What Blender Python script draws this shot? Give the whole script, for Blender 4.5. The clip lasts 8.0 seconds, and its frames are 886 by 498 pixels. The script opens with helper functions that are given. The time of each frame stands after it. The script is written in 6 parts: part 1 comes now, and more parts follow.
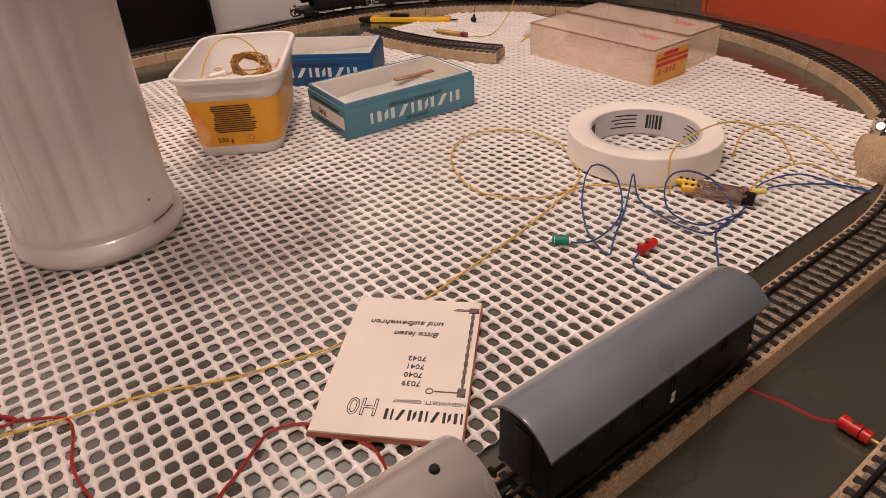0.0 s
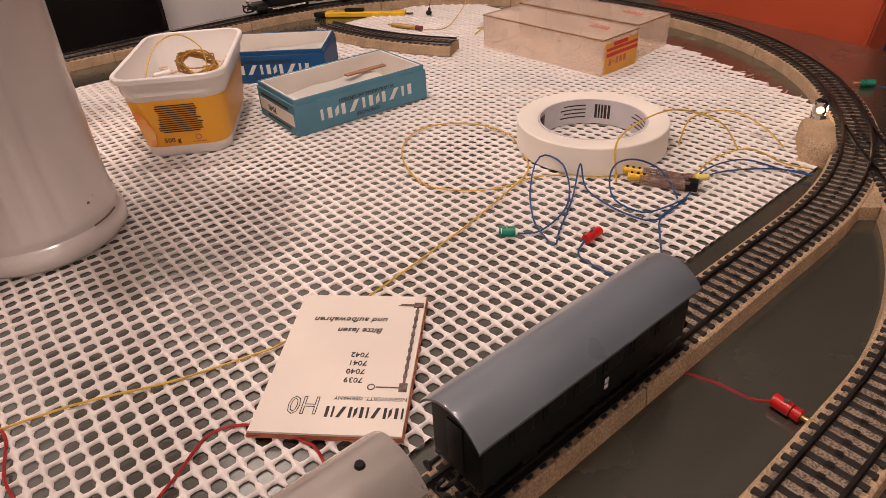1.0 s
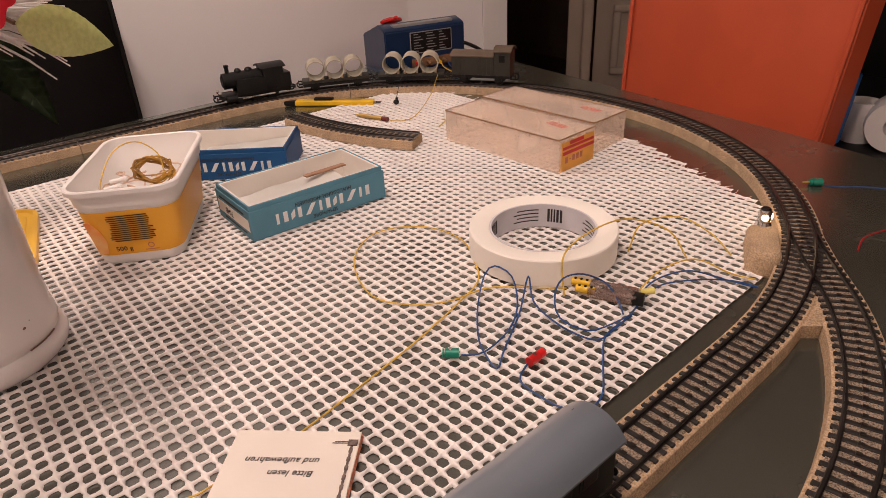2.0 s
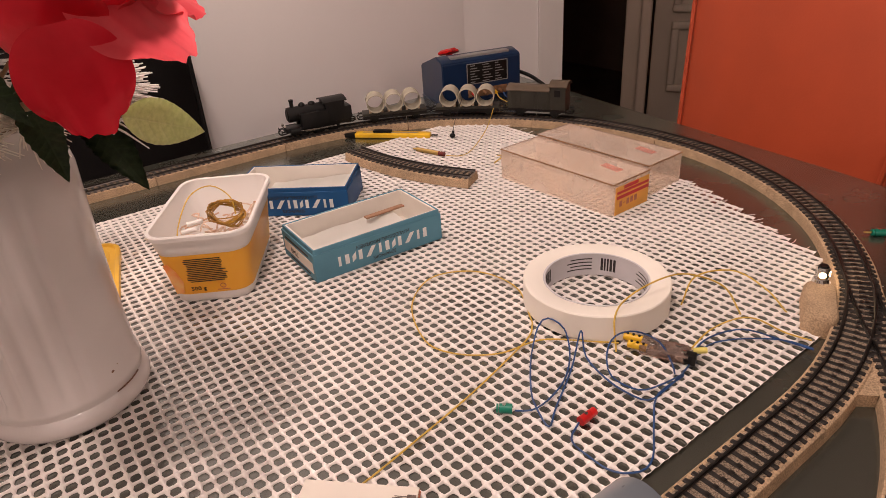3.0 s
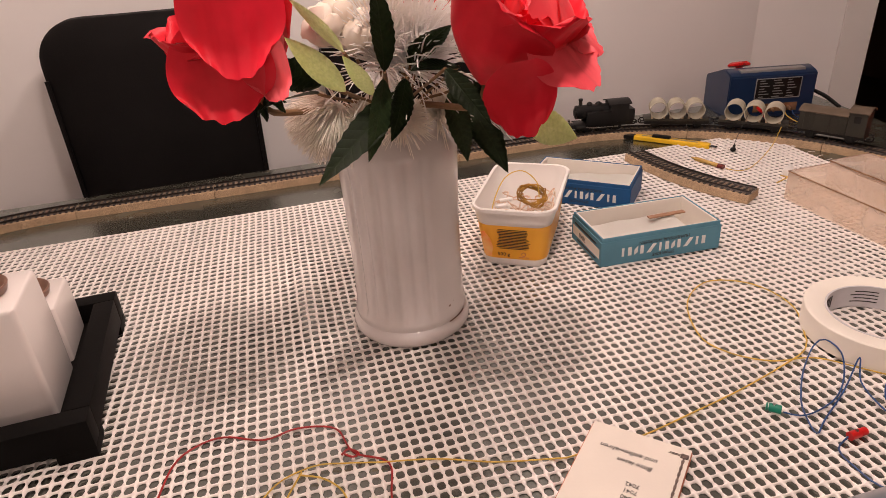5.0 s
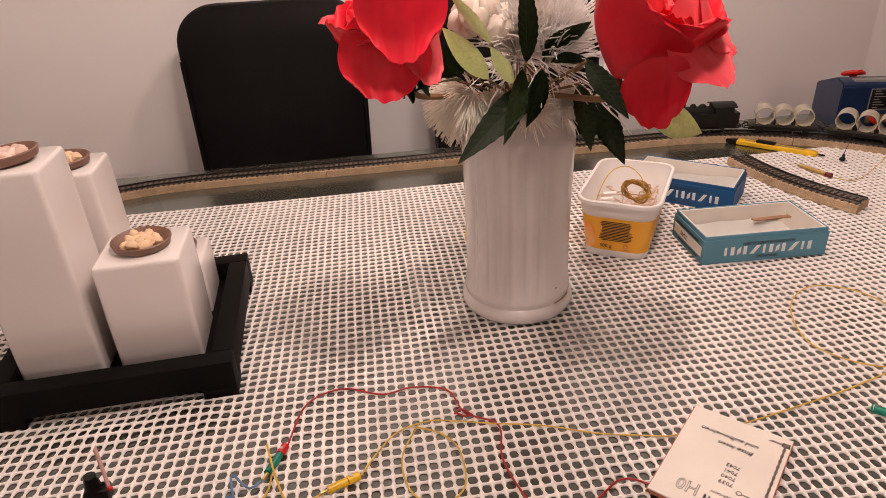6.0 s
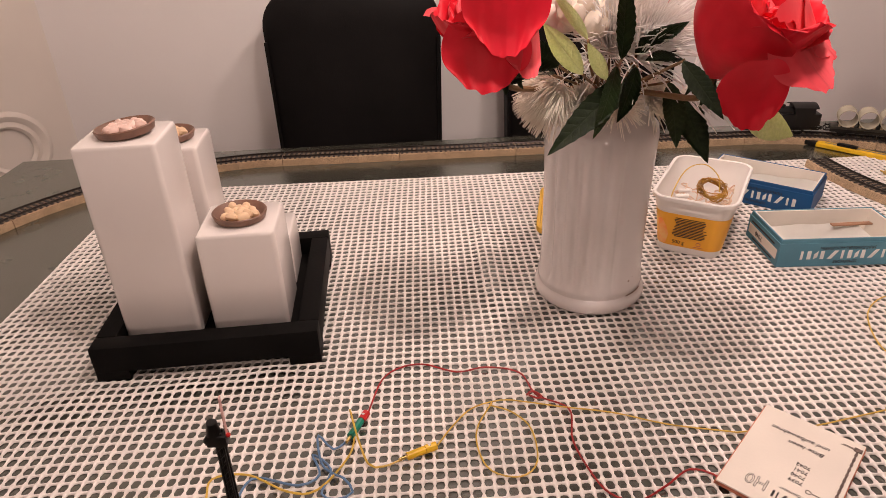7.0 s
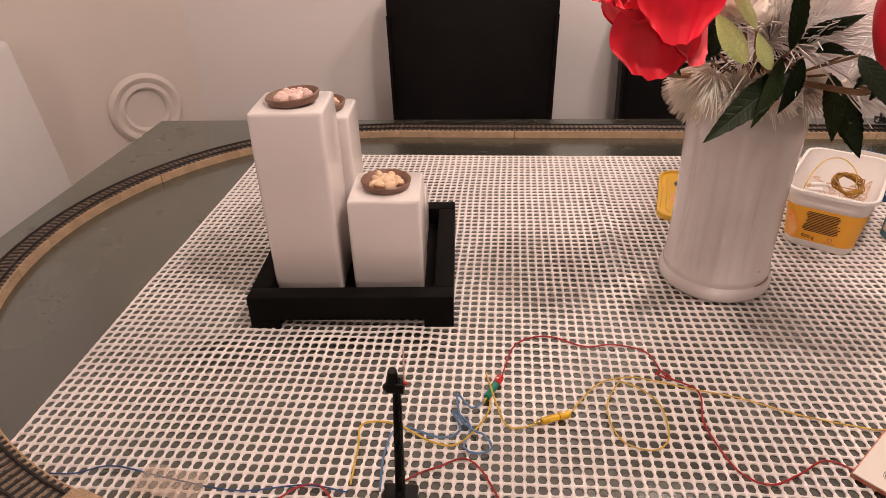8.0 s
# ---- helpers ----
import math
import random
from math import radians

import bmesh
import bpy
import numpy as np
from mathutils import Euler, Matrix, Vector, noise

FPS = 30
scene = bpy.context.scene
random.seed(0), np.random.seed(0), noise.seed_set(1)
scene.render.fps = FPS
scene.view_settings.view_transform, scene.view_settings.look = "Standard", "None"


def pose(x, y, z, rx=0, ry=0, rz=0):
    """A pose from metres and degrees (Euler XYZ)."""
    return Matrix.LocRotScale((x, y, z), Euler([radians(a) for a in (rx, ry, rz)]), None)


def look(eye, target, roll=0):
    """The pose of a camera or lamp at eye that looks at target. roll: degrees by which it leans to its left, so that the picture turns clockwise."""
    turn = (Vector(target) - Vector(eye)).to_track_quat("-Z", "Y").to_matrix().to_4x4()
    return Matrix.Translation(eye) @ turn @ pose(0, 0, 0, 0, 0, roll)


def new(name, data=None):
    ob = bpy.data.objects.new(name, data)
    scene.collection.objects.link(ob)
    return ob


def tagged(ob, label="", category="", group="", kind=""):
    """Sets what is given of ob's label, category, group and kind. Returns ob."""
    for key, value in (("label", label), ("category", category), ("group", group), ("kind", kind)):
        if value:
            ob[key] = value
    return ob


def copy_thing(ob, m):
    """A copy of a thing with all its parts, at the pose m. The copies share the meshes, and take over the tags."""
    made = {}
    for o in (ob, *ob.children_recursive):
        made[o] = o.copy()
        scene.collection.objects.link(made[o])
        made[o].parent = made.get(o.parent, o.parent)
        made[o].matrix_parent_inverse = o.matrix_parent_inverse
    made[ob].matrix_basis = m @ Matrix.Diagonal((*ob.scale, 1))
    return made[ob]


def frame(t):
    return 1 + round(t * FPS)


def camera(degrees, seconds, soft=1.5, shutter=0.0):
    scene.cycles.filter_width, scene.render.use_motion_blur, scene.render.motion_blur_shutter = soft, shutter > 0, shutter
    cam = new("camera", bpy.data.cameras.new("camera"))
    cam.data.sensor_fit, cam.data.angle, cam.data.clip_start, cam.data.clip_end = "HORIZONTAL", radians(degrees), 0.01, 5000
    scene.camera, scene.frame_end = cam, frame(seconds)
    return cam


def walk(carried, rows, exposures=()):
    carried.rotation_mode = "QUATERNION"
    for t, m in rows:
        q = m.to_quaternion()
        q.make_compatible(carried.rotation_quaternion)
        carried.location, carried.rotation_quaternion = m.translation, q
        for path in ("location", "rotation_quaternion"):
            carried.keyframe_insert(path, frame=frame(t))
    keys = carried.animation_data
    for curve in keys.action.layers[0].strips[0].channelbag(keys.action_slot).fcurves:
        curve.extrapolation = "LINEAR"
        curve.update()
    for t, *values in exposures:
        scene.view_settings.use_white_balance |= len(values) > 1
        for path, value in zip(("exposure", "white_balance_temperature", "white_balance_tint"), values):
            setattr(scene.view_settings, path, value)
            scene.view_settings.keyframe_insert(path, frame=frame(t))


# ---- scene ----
cam = camera(68.8, 8.0, soft=0.5)
PATH = [
    (0, (0.001, 0.011, 0.209), (0.988, 1.376, -0.87), -2.8),
    (0.5, (0.006, 0.009, 0.207), (1.022, 1.343, -0.884), -3.4),
    (1, (0.014, 0.001, 0.208), (1.054, 1.311, -0.889), -3.2),
    (1.5, (0.04, -0.003, 0.22), (1.177, 1.292, -0.795), -2.9),
    (1.7, (0.045, -0.001, 0.227), (1.178, 1.323, -0.755), -2.9),
    (2.8, (0.056, -0.003, 0.273), (1.151, 1.388, -0.657), -3.7),
    (3, (0.047, 0.0, 0.277), (1.063, 1.452, -0.651), -4.0),
    (3.5, (0.019, -0.002, 0.293), (0.847, 1.565, -0.633), -4.1),
    (4, (-0.002, -0.01, 0.307), (0.687, 1.628, -0.612), -4.6),
    (4.5, (-0.028, -0.022, 0.312), (0.515, 1.671, -0.605), -4.6),
    (5, (-0.047, -0.044, 0.32), (0.374, 1.68, -0.602), -3.8),
    (5.2, (-0.057, -0.051, 0.324), (0.315, 1.69, -0.588), -3.2),
    (6.3, (-0.099, -0.078, 0.327), (0.059, 1.686, -0.6), -3.1),
    (6.5, (-0.104, -0.081, 0.329), (0.02, 1.683, -0.606), -3.0),
    (7, (-0.116, -0.088, 0.335), (-0.06, 1.67, -0.616), -2.0),
    (7.5, (-0.144, -0.095, 0.341), (-0.187, 1.65, -0.635), -2.2),
    (8, (-0.17, -0.11, 0.347), (-0.334, 1.608, -0.665), -1.7),
]
walk(cam, [(t, look(eye, target, roll)) for t, eye, target, roll in PATH], exposures=[(0.0, -0.22), (1.5, -0.10), (3.0, -0.06), (4.5, -0.06), (8.0, -0.03)])

# ---- light: three bulbs of the lamp over the table, and an added fill from behind the camera ----
world = bpy.data.worlds.new("world")
scene.world = world
world.use_nodes = True
world.node_tree.nodes["Background"].inputs[0].default_value = (1.0, 0.8, 0.65, 1)
world.node_tree.nodes["Background"].inputs[1].default_value = 0.012


def bulb(x, y, z, watts, radius=0.03):
    data = bpy.data.lights.new("bulb_or_fill", "POINT")
    data.energy, data.shadow_soft_size, data.color = watts, radius, (1.0, 0.785, 0.70)
    ob = new("bulb_or_fill", data)
    ob.location = (x, y, z)


bulb(0.052, 0.165, 0.77, 10.2)
bulb(0.150, 0.270, 0.77, 2.6)
bulb(0.150, 0.690, 0.77, 7.4)
# added fill, low so that it lifts walls and vase front more than the table
bulb(-0.15, -2.20, 0.95, 21.0, 0.10)


# ---- materials ----
def mat(name, col, rough=0.5, metal=0.0, var=0.10, scale=30.0, bump=0.08, fine=300.0, spec=0.5, tint=None, speck=0.0,
        coat=0.0, trans=0.0, sheen=0.0, rand=0.0, depth=0.0006):
    """A surface with slow stains, fine grain, relief and uneven gloss. tint: the colour that the stains lead to."""
    m = bpy.data.materials.new(name)
    m.use_nodes = True
    t = m.node_tree
    n, link = t.nodes, t.links.new
    b = n["Principled BSDF"]
    co = n.new("ShaderNodeTexCoord")
    a = n.new("ShaderNodeTexNoise")
    a.inputs["Scale"].default_value, a.inputs["Detail"].default_value = scale, 5
    link(co.outputs["Object"], a.inputs["Vector"])
    f = n.new("ShaderNodeTexNoise")
    f.inputs["Scale"].default_value, f.inputs["Detail"].default_value = fine, 3
    link(co.outputs["Object"], f.inputs["Vector"])
    lo = tuple(c * (1 - var) for c in col) if tint is None else tint
    hi = tuple(min(1, c * (1 + var)) for c in col)
    r = n.new("ShaderNodeValToRGB")
    r.color_ramp.elements[0].position, r.color_ramp.elements[1].position = 0.32, 0.68
    r.color_ramp.elements[0].color, r.color_ramp.elements[1].color = (*lo, 1), (*hi, 1)
    link(a.outputs["Fac"], r.inputs["Fac"])
    out = r.outputs["Color"]
    if speck:
        mx = n.new("ShaderNodeMix")
        mx.data_type, mx.blend_type = "RGBA", "MULTIPLY"
        mx.inputs["Factor"].default_value = 1.0
        k = n.new("ShaderNodeValToRGB")
        k.color_ramp.elements[0].position, k.color_ramp.elements[1].position = 0.36, 0.60
        k.color_ramp.elements[0].color, k.color_ramp.elements[1].color = (1 - speck,) * 3 + (1,), (1, 1, 1, 1)
        link(f.outputs["Fac"], k.inputs["Fac"])
        link(out, mx.inputs["A"])
        link(k.outputs["Color"], mx.inputs["B"])
        out = mx.outputs["Result"]
    if rand:
        oi = n.new("ShaderNodeObjectInfo")
        hs = n.new("ShaderNodeHueSaturation")
        mr = n.new("ShaderNodeMapRange")
        mr.inputs["To Min"].default_value, mr.inputs["To Max"].default_value = 1 - rand, 1 + rand
        link(oi.outputs["Random"], mr.inputs["Value"])
        link(mr.outputs["Result"], hs.inputs["Value"])
        link(out, hs.inputs["Color"])
        out = hs.outputs["Color"]
    link(out, b.inputs["Base Color"])
    q = n.new("ShaderNodeMapRange")
    q.inputs["To Min"].default_value, q.inputs["To Max"].default_value = max(0.02, rough - 0.08), min(1, rough + 0.08)
    link(a.outputs["Fac"], q.inputs["Value"])
    link(q.outputs["Result"], b.inputs["Roughness"])
    if bump:
        u = n.new("ShaderNodeBump")
        u.inputs["Strength"].default_value, u.inputs["Distance"].default_value = bump, depth
        link(f.outputs["Fac"], u.inputs["Height"])
        link(u.outputs["Normal"], b.inputs["Normal"])
    b.inputs["Metallic"].default_value = metal
    b.inputs["Specular IOR Level"].default_value = spec
    b.inputs["Coat Weight"].default_value = coat
    b.inputs["Coat Roughness"].default_value = 0.08
    b.inputs["Transmission Weight"].default_value = trans
    b.inputs["Sheen Weight"].default_value = sheen
    return m


def emitter(name, col, power):
    m = bpy.data.materials.new(name)
    m.use_nodes = True
    b = m.node_tree.nodes["Principled BSDF"]
    b.inputs["Base Color"].default_value = (*col, 1)
    b.inputs["Emission Color"].default_value = (*col, 1)
    b.inputs["Emission Strength"].default_value = power
    return m


def leafy(name, col, col2, rough=0.55, vein=60.0, velvet=0.0, through_light=0.0):
    """Cloth or leaf: two hues that drift into each other, light that shines through a little."""
    m = mat(name, col, rough, tint=col2, scale=22, fine=vein * 12, bump=0.3 if vein < 10 else 0.22, depth=0.0012 if vein < 10 else 0.0006, spec=0.3)
    t = m.node_tree
    b = t.nodes["Principled BSDF"]
    b.inputs["Sheen Weight"].default_value, b.inputs["Sheen Roughness"].default_value = velvet, 0.45
    b.inputs["Sheen Tint"].default_value = (1.0, 0.45, 0.45, 1)
    if through_light:
        tl = t.nodes.new("ShaderNodeBsdfTranslucent")
        t.links.new(b.inputs["Base Color"].links[0].from_socket, tl.inputs["Color"])
        mx = t.nodes.new("ShaderNodeMixShader")
        mx.inputs["Fac"].default_value = through_light
        t.links.new(b.outputs["BSDF"], mx.inputs[1])
        t.links.new(tl.outputs["BSDF"], mx.inputs[2])
        t.links.new(mx.outputs["Shader"], t.nodes["Material Output"].inputs["Surface"])
    return m


def veined(name, col, col2, line, rough=0.5, pitch=11.0, deep=0.0010):
    """Pressed silk leaf, one unit long along x: a midrib and slanting side veins, paler than the blade, with relief."""
    m = leafy(name, col, col2, rough, through_light=0.12)
    t = m.node_tree
    n, link = t.nodes, t.links.new
    b = n["Principled BSDF"]
    co = n.new("ShaderNodeTexCoord")
    sp = n.new("ShaderNodeSeparateXYZ")
    link(co.outputs["Object"], sp.inputs["Vector"])

    def calc(op, a, c=0.0):
        k = n.new("ShaderNodeMath")
        k.operation = op
        for slot, v in enumerate((a, c)):
            if isinstance(v, (int, float)):
                k.inputs[slot].default_value = v
            else:
                link(v, k.inputs[slot])
        return k.outputs["Value"]

    side = calc("ABSOLUTE", sp.outputs["Y"])
    along = calc("SUBTRACT", sp.outputs["X"], calc("MULTIPLY", side, 0.85))
    wave = calc("POWER", calc("ABSOLUTE", calc("SINE", calc("MULTIPLY", along, math.pi * pitch))), 0.35)
    rib = calc("MINIMUM", calc("MULTIPLY", side, 60.0), 1.0)
    height = calc("MINIMUM", wave, rib)
    mx = n.new("ShaderNodeMix")
    mx.data_type = "RGBA"
    link(calc("MULTIPLY", calc("SUBTRACT", 1.0, height), 0.30), mx.inputs["Factor"])
    link(b.inputs["Base Color"].links[0].from_socket, mx.inputs["A"])
    mx.inputs["B"].default_value = (*line, 1)
    link(mx.outputs["Result"], b.inputs["Base Color"])
    u = n.new("ShaderNodeBump")
    u.inputs["Strength"].default_value, u.inputs["Distance"].default_value = 0.35, deep
    link(height, u.inputs["Height"])
    link(b.inputs["Normal"].links[0].from_socket, u.inputs["Normal"])
    link(u.outputs["Normal"], b.inputs["Normal"])
    return m


M_WALL = mat("wall_paint", (0.91, 0.875, 0.86), 0.85, scale=2.5, var=0.03, fine=160, bump=0.12, spec=0.3)
M_WALL2 = mat("plaster_paint", (0.86, 0.79, 0.72), 0.8, scale=3, var=0.04, fine=160, bump=0.12, spec=0.3)
M_TRIM = mat("white_gloss_paint", (0.82, 0.78, 0.75), 0.4, scale=5, var=0.03, fine=90, bump=0.05)
M_FRAME = mat("beige_frame_paint", (0.74, 0.60, 0.48), 0.5, scale=5, var=0.06, fine=90, bump=0.06)
M_DOOR = mat("grey_door_paint", (0.56, 0.46, 0.37), 0.5, scale=5, var=0.06, fine=90, bump=0.06)
M_WALLB = mat("brown_fill_cut", (0.24, 0.185, 0.15), 0.85, scale=3, var=0.1, fine=120, bump=0.15, spec=0.3)
M_CEIL = mat("ceiling_paint", (0.85, 0.83, 0.80), 0.9, scale=3, var=0.02)
M_FLOOR = mat("dark_wood_floor", (0.09, 0.06, 0.045), 0.5, scale=6, var=0.3, fine=80, bump=0.1)
# brown-black that carries the gloom of the unlit next room
M_DARK = mat("unlit_room_shade", (0.24, 0.155, 0.115), 0.9, scale=4, var=0.1)
M_TABLE = mat("grey_glass_table", (0.062, 0.050, 0.041), 0.26, scale=14, var=0.14, fine=260, bump=0.012, spec=0.6, coat=1.0)
M_TABLE.node_tree.nodes["Principled BSDF"].inputs["Coat IOR"].default_value = 1.75
M_TABLE.node_tree.nodes["Principled BSDF"].inputs["Coat Roughness"].default_value = 0.22
M_TABLE.node_tree.nodes["Principled BSDF"].inputs["Coat Tint"].default_value = (0.86, 1.0, 0.95, 1)
M_MAT = mat("white_vinyl_mat", (0.93, 0.875, 0.84), 0.7, scale=9, var=0.06, fine=900, bump=0.25, spec=0.3, depth=0.0003)
M_CORK = mat("cork_bedding", (0.56, 0.40, 0.255), 0.9, scale=60, var=0.14, fine=900, bump=0.5, speck=0.42, spec=0.2)
M_BALLAST = mat("printed_ballast", (0.35, 0.27, 0.20), 0.85, scale=120, var=0.2, fine=1100, bump=0.6, speck=0.7, spec=0.2)
M_SLEEPER = mat("sleeper_black_plastic", (0.020, 0.016, 0.014), 0.55, scale=80, var=0.3, fine=600, rand=0.2)
M_RAIL = mat("browned_rail", (0.05, 0.042, 0.038), 0.35, metal=0.7, scale=60, var=0.3, fine=500)
M_BLACK = mat("black_painted_metal", (0.007, 0.0065, 0.0065), 0.42, scale=60, var=0.25, fine=500, bump=0.1, spec=0.3)
M_LEATHER = mat("black_leather", (0.008, 0.007, 0.007), 0.6, scale=12, var=0.2, fine=420, bump=0.35, depth=0.0008, spec=0.12)
M_ORANGE = mat("orange_leather", (0.56, 0.085, 0.028), 0.55, scale=8, var=0.08, fine=350, bump=0.3, depth=0.0008)
M_WOODBLK = mat("black_stained_wood", (0.0045, 0.004, 0.0038), 0.6, scale=30, var=0.3, fine=250, bump=0.15, spec=0.08)
M_CERAMIC = mat("white_ceramic", (0.84, 0.785, 0.755), 0.22, scale=12, var=0.03, fine=90, bump=0.04, coat=0.3)
M_VASE = mat("milk_glass", (0.72, 0.68, 0.665), 0.22, scale=16, var=0.05, fine=70, bump=0.04, coat=0.35)
M_TEAL = mat("teal_card", (0.092, 0.255, 0.345), 0.6, scale=25, var=0.10, fine=500, bump=0.15)
M_BLUE = mat("blue_card", (0.005, 0.082, 0.24), 0.55, scale=25, var=0.12, fine=500, bump=0.15)
M_CARDIN = mat("white_card_inside", (0.82, 0.77, 0.70), 0.8, scale=18, var=0.05, fine=500, bump=0.1)
M_SHEET = mat("white_paper_sheet", (0.88, 0.86, 0.82), 0.75, scale=14, var=0.04, fine=500, bump=0.1)
M_PANEL = mat("white_satin_panel", (0.90, 0.88, 0.86), 0.35, scale=5, var=0.02, fine=90, bump=0.04)
M_PAPER = mat("cream_paper", (0.83, 0.76, 0.68), 0.75, scale=14, var=0.05, fine=500, bump=0.1)
M_INK = mat("dark_ink", (0.035, 0.03, 0.03), 0.7, scale=80, var=0.3, bump=0.0)
M_WHITEINK = mat("white_ink", (0.75, 0.76, 0.74), 0.6, scale=80, var=0.1, bump=0.0)
M_REDPAPER = mat("reddish_paper_edge", (0.55, 0.20, 0.12), 0.8, scale=50, var=0.2, bump=0.0)
M_TUB = mat("white_tub_plastic", (0.84, 0.81, 0.78), 0.35, scale=10, var=0.03, fine=80, bump=0.03)
M_TUBLAB = mat("yellow_tub_label", (0.86, 0.44, 0.04), 0.38, scale=28, var=0.05, tint=(0.88, 0.40, 0.03), fine=80, bump=0.03)
M_LABORANGE = mat("orange_label_patch", (0.85, 0.20, 0.03), 0.4, scale=60, var=0.1, tint=(0.90, 0.55, 0.20), bump=0.0)
M_LID = mat("yellow_lid_plastic", (0.86, 0.52, 0.06), 0.3, scale=18, var=0.06, fine=80, bump=0.03)
M_TAPE = mat("masking_tape", (0.90, 0.85, 0.77), 0.6, scale=20, var=0.03, fine=700, bump=0.15)
M_CORE = mat("printed_card_core", (0.62, 0.60, 0.62), 0.6, scale=50, var=0.05, fine=300)
M_YPL = mat("yellow_plastic", (0.82, 0.50, 0.02), 0.35, scale=60, var=0.1, fine=400)
M_YWIRE = mat("yellow_wire", (0.64, 0.42, 0.06), 0.45, scale=90, var=0.15, fine=500)
M_RWIRE = mat("red_wire", (0.34, 0.012, 0.014), 0.45, scale=90, var=0.15, fine=500)
M_BWIRE = mat("blue_wire", (0.015, 0.065, 0.21), 0.45, scale=90, var=0.2, fine=500)
M_GRN = mat("green_plug_plastic", (0.0, 0.20, 0.13), 0.35, scale=60, var=0.15)
M_RED = mat("red_plug_plastic", (0.60, 0.012, 0.012), 0.35, scale=60, var=0.15)
M_CHROME = mat("chrome", (0.75, 0.73, 0.70), 0.12, metal=1.0, scale=40, var=0.08, bump=0.02)
M_BRASS = mat("brass", (0.65, 0.45, 0.16), 0.3, metal=1.0, scale=60, var=0.15)
M_ROOFGREY = mat("grey_coach_roof", (0.150, 0.172, 0.200), 0.30, scale=25, var=0.08, fine=300, bump=0.05, coat=0.6)
M_ROOFSILV = mat("silver_coach_roof", (0.50, 0.46, 0.43), 0.28, scale=30, var=0.06, fine=300, metal=0.5, bump=0.05)
M_COACHRED = mat("red_coach_paint", (0.26, 0.018, 0.014), 0.35, scale=40, var=0.12)
M_COACHGRN = mat("dark_green_coach_paint", (0.006, 0.007, 0.007), 0.45, scale=40, var=0.15, spec=0.25)
M_CREAM = mat("cream_window_band", (0.52, 0.40, 0.27), 0.45, scale=40, var=0.1)
M_PIPE = mat("grey_concrete_pipe", (0.46, 0.42, 0.33), 0.7, scale=60, var=0.08, fine=700, bump=0.2)
M_WAGON = mat("olive_brown_wagon", (0.030, 0.028, 0.021), 0.5, scale=50, var=0.2, fine=500)
M_WAGONROOF = mat("brown_wagon_roof", (0.115, 0.082, 0.055), 0.5, scale=50, var=0.15, fine=400)
M_TRAFO = mat("blue_enamel", (0.005, 0.022, 0.070), 0.35, scale=30, var=0.12, fine=500, bump=0.12, coat=0.2)
M_CAND = mat("terracotta_dish", (0.20, 0.105, 0.070), 0.4, scale=50, var=0.25, fine=400)
M_WAXP = mat("pink_stones", (0.86, 0.62, 0.54), 0.42, scale=90, var=0.08, rand=0.12)
M_WAXY = mat("yellow_stones", (0.86, 0.62, 0.40), 0.5, scale=90, var=0.08, rand=0.12)
M_PETAL = leafy("red_silk_petal", (0.82, 0.016, 0.042), (0.62, 0.007, 0.020), 0.5, velvet=0.12, vein=9.0, through_light=0.08)
M_PETAL2 = leafy("pink_red_silk_petal", (0.86, 0.140, 0.165), (0.78, 0.040, 0.064), 0.5, velvet=0.15, vein=9.0, through_light=0.08)
M_LEAF = veined("dark_green_leaf", (0.026, 0.044, 0.016), (0.014, 0.030, 0.010), (0.050, 0.075, 0.028), 0.42)
M_LEAF2 = veined("pale_green_silk_leaf", (0.84, 0.90, 0.52), (0.76, 0.84, 0.42), (0.88, 0.90, 0.66), 0.55, 7.0, 0.0006)
M_STEM = mat("brown_stem", (0.21, 0.115, 0.050), 0.6, scale=60, var=0.25, fine=400, bump=0.3)
M_WHITEFL = leafy("white_thread_flower", (0.96, 0.94, 0.91), (0.94, 0.90, 0.86), 0.7, through_light=0.45)
M_CREAMFL = leafy("cream_thread_flower", (0.96, 0.90, 0.84), (0.93, 0.84, 0.76), 0.8, through_light=0.45)
M_BUD = leafy("pale_bud", (0.92, 0.85, 0.77), (0.86, 0.74, 0.62), 0.7, through_light=0.25)
M_ALU = mat("grey_plastic", (0.25, 0.25, 0.25), 0.4, scale=60, var=0.1)
M_GLOW = emitter("lit_lantern", (1.0, 0.72, 0.40), 5.0)
M_TERMINAL = mat("smoky_clear_plastic", (0.62, 0.48, 0.42), 0.15, scale=60, var=0.15, trans=0.8)
M_BROWNCLEAR = mat("brown_clear_plastic", (0.36, 0.20, 0.11), 0.2, scale=60, var=0.2, trans=0.4)


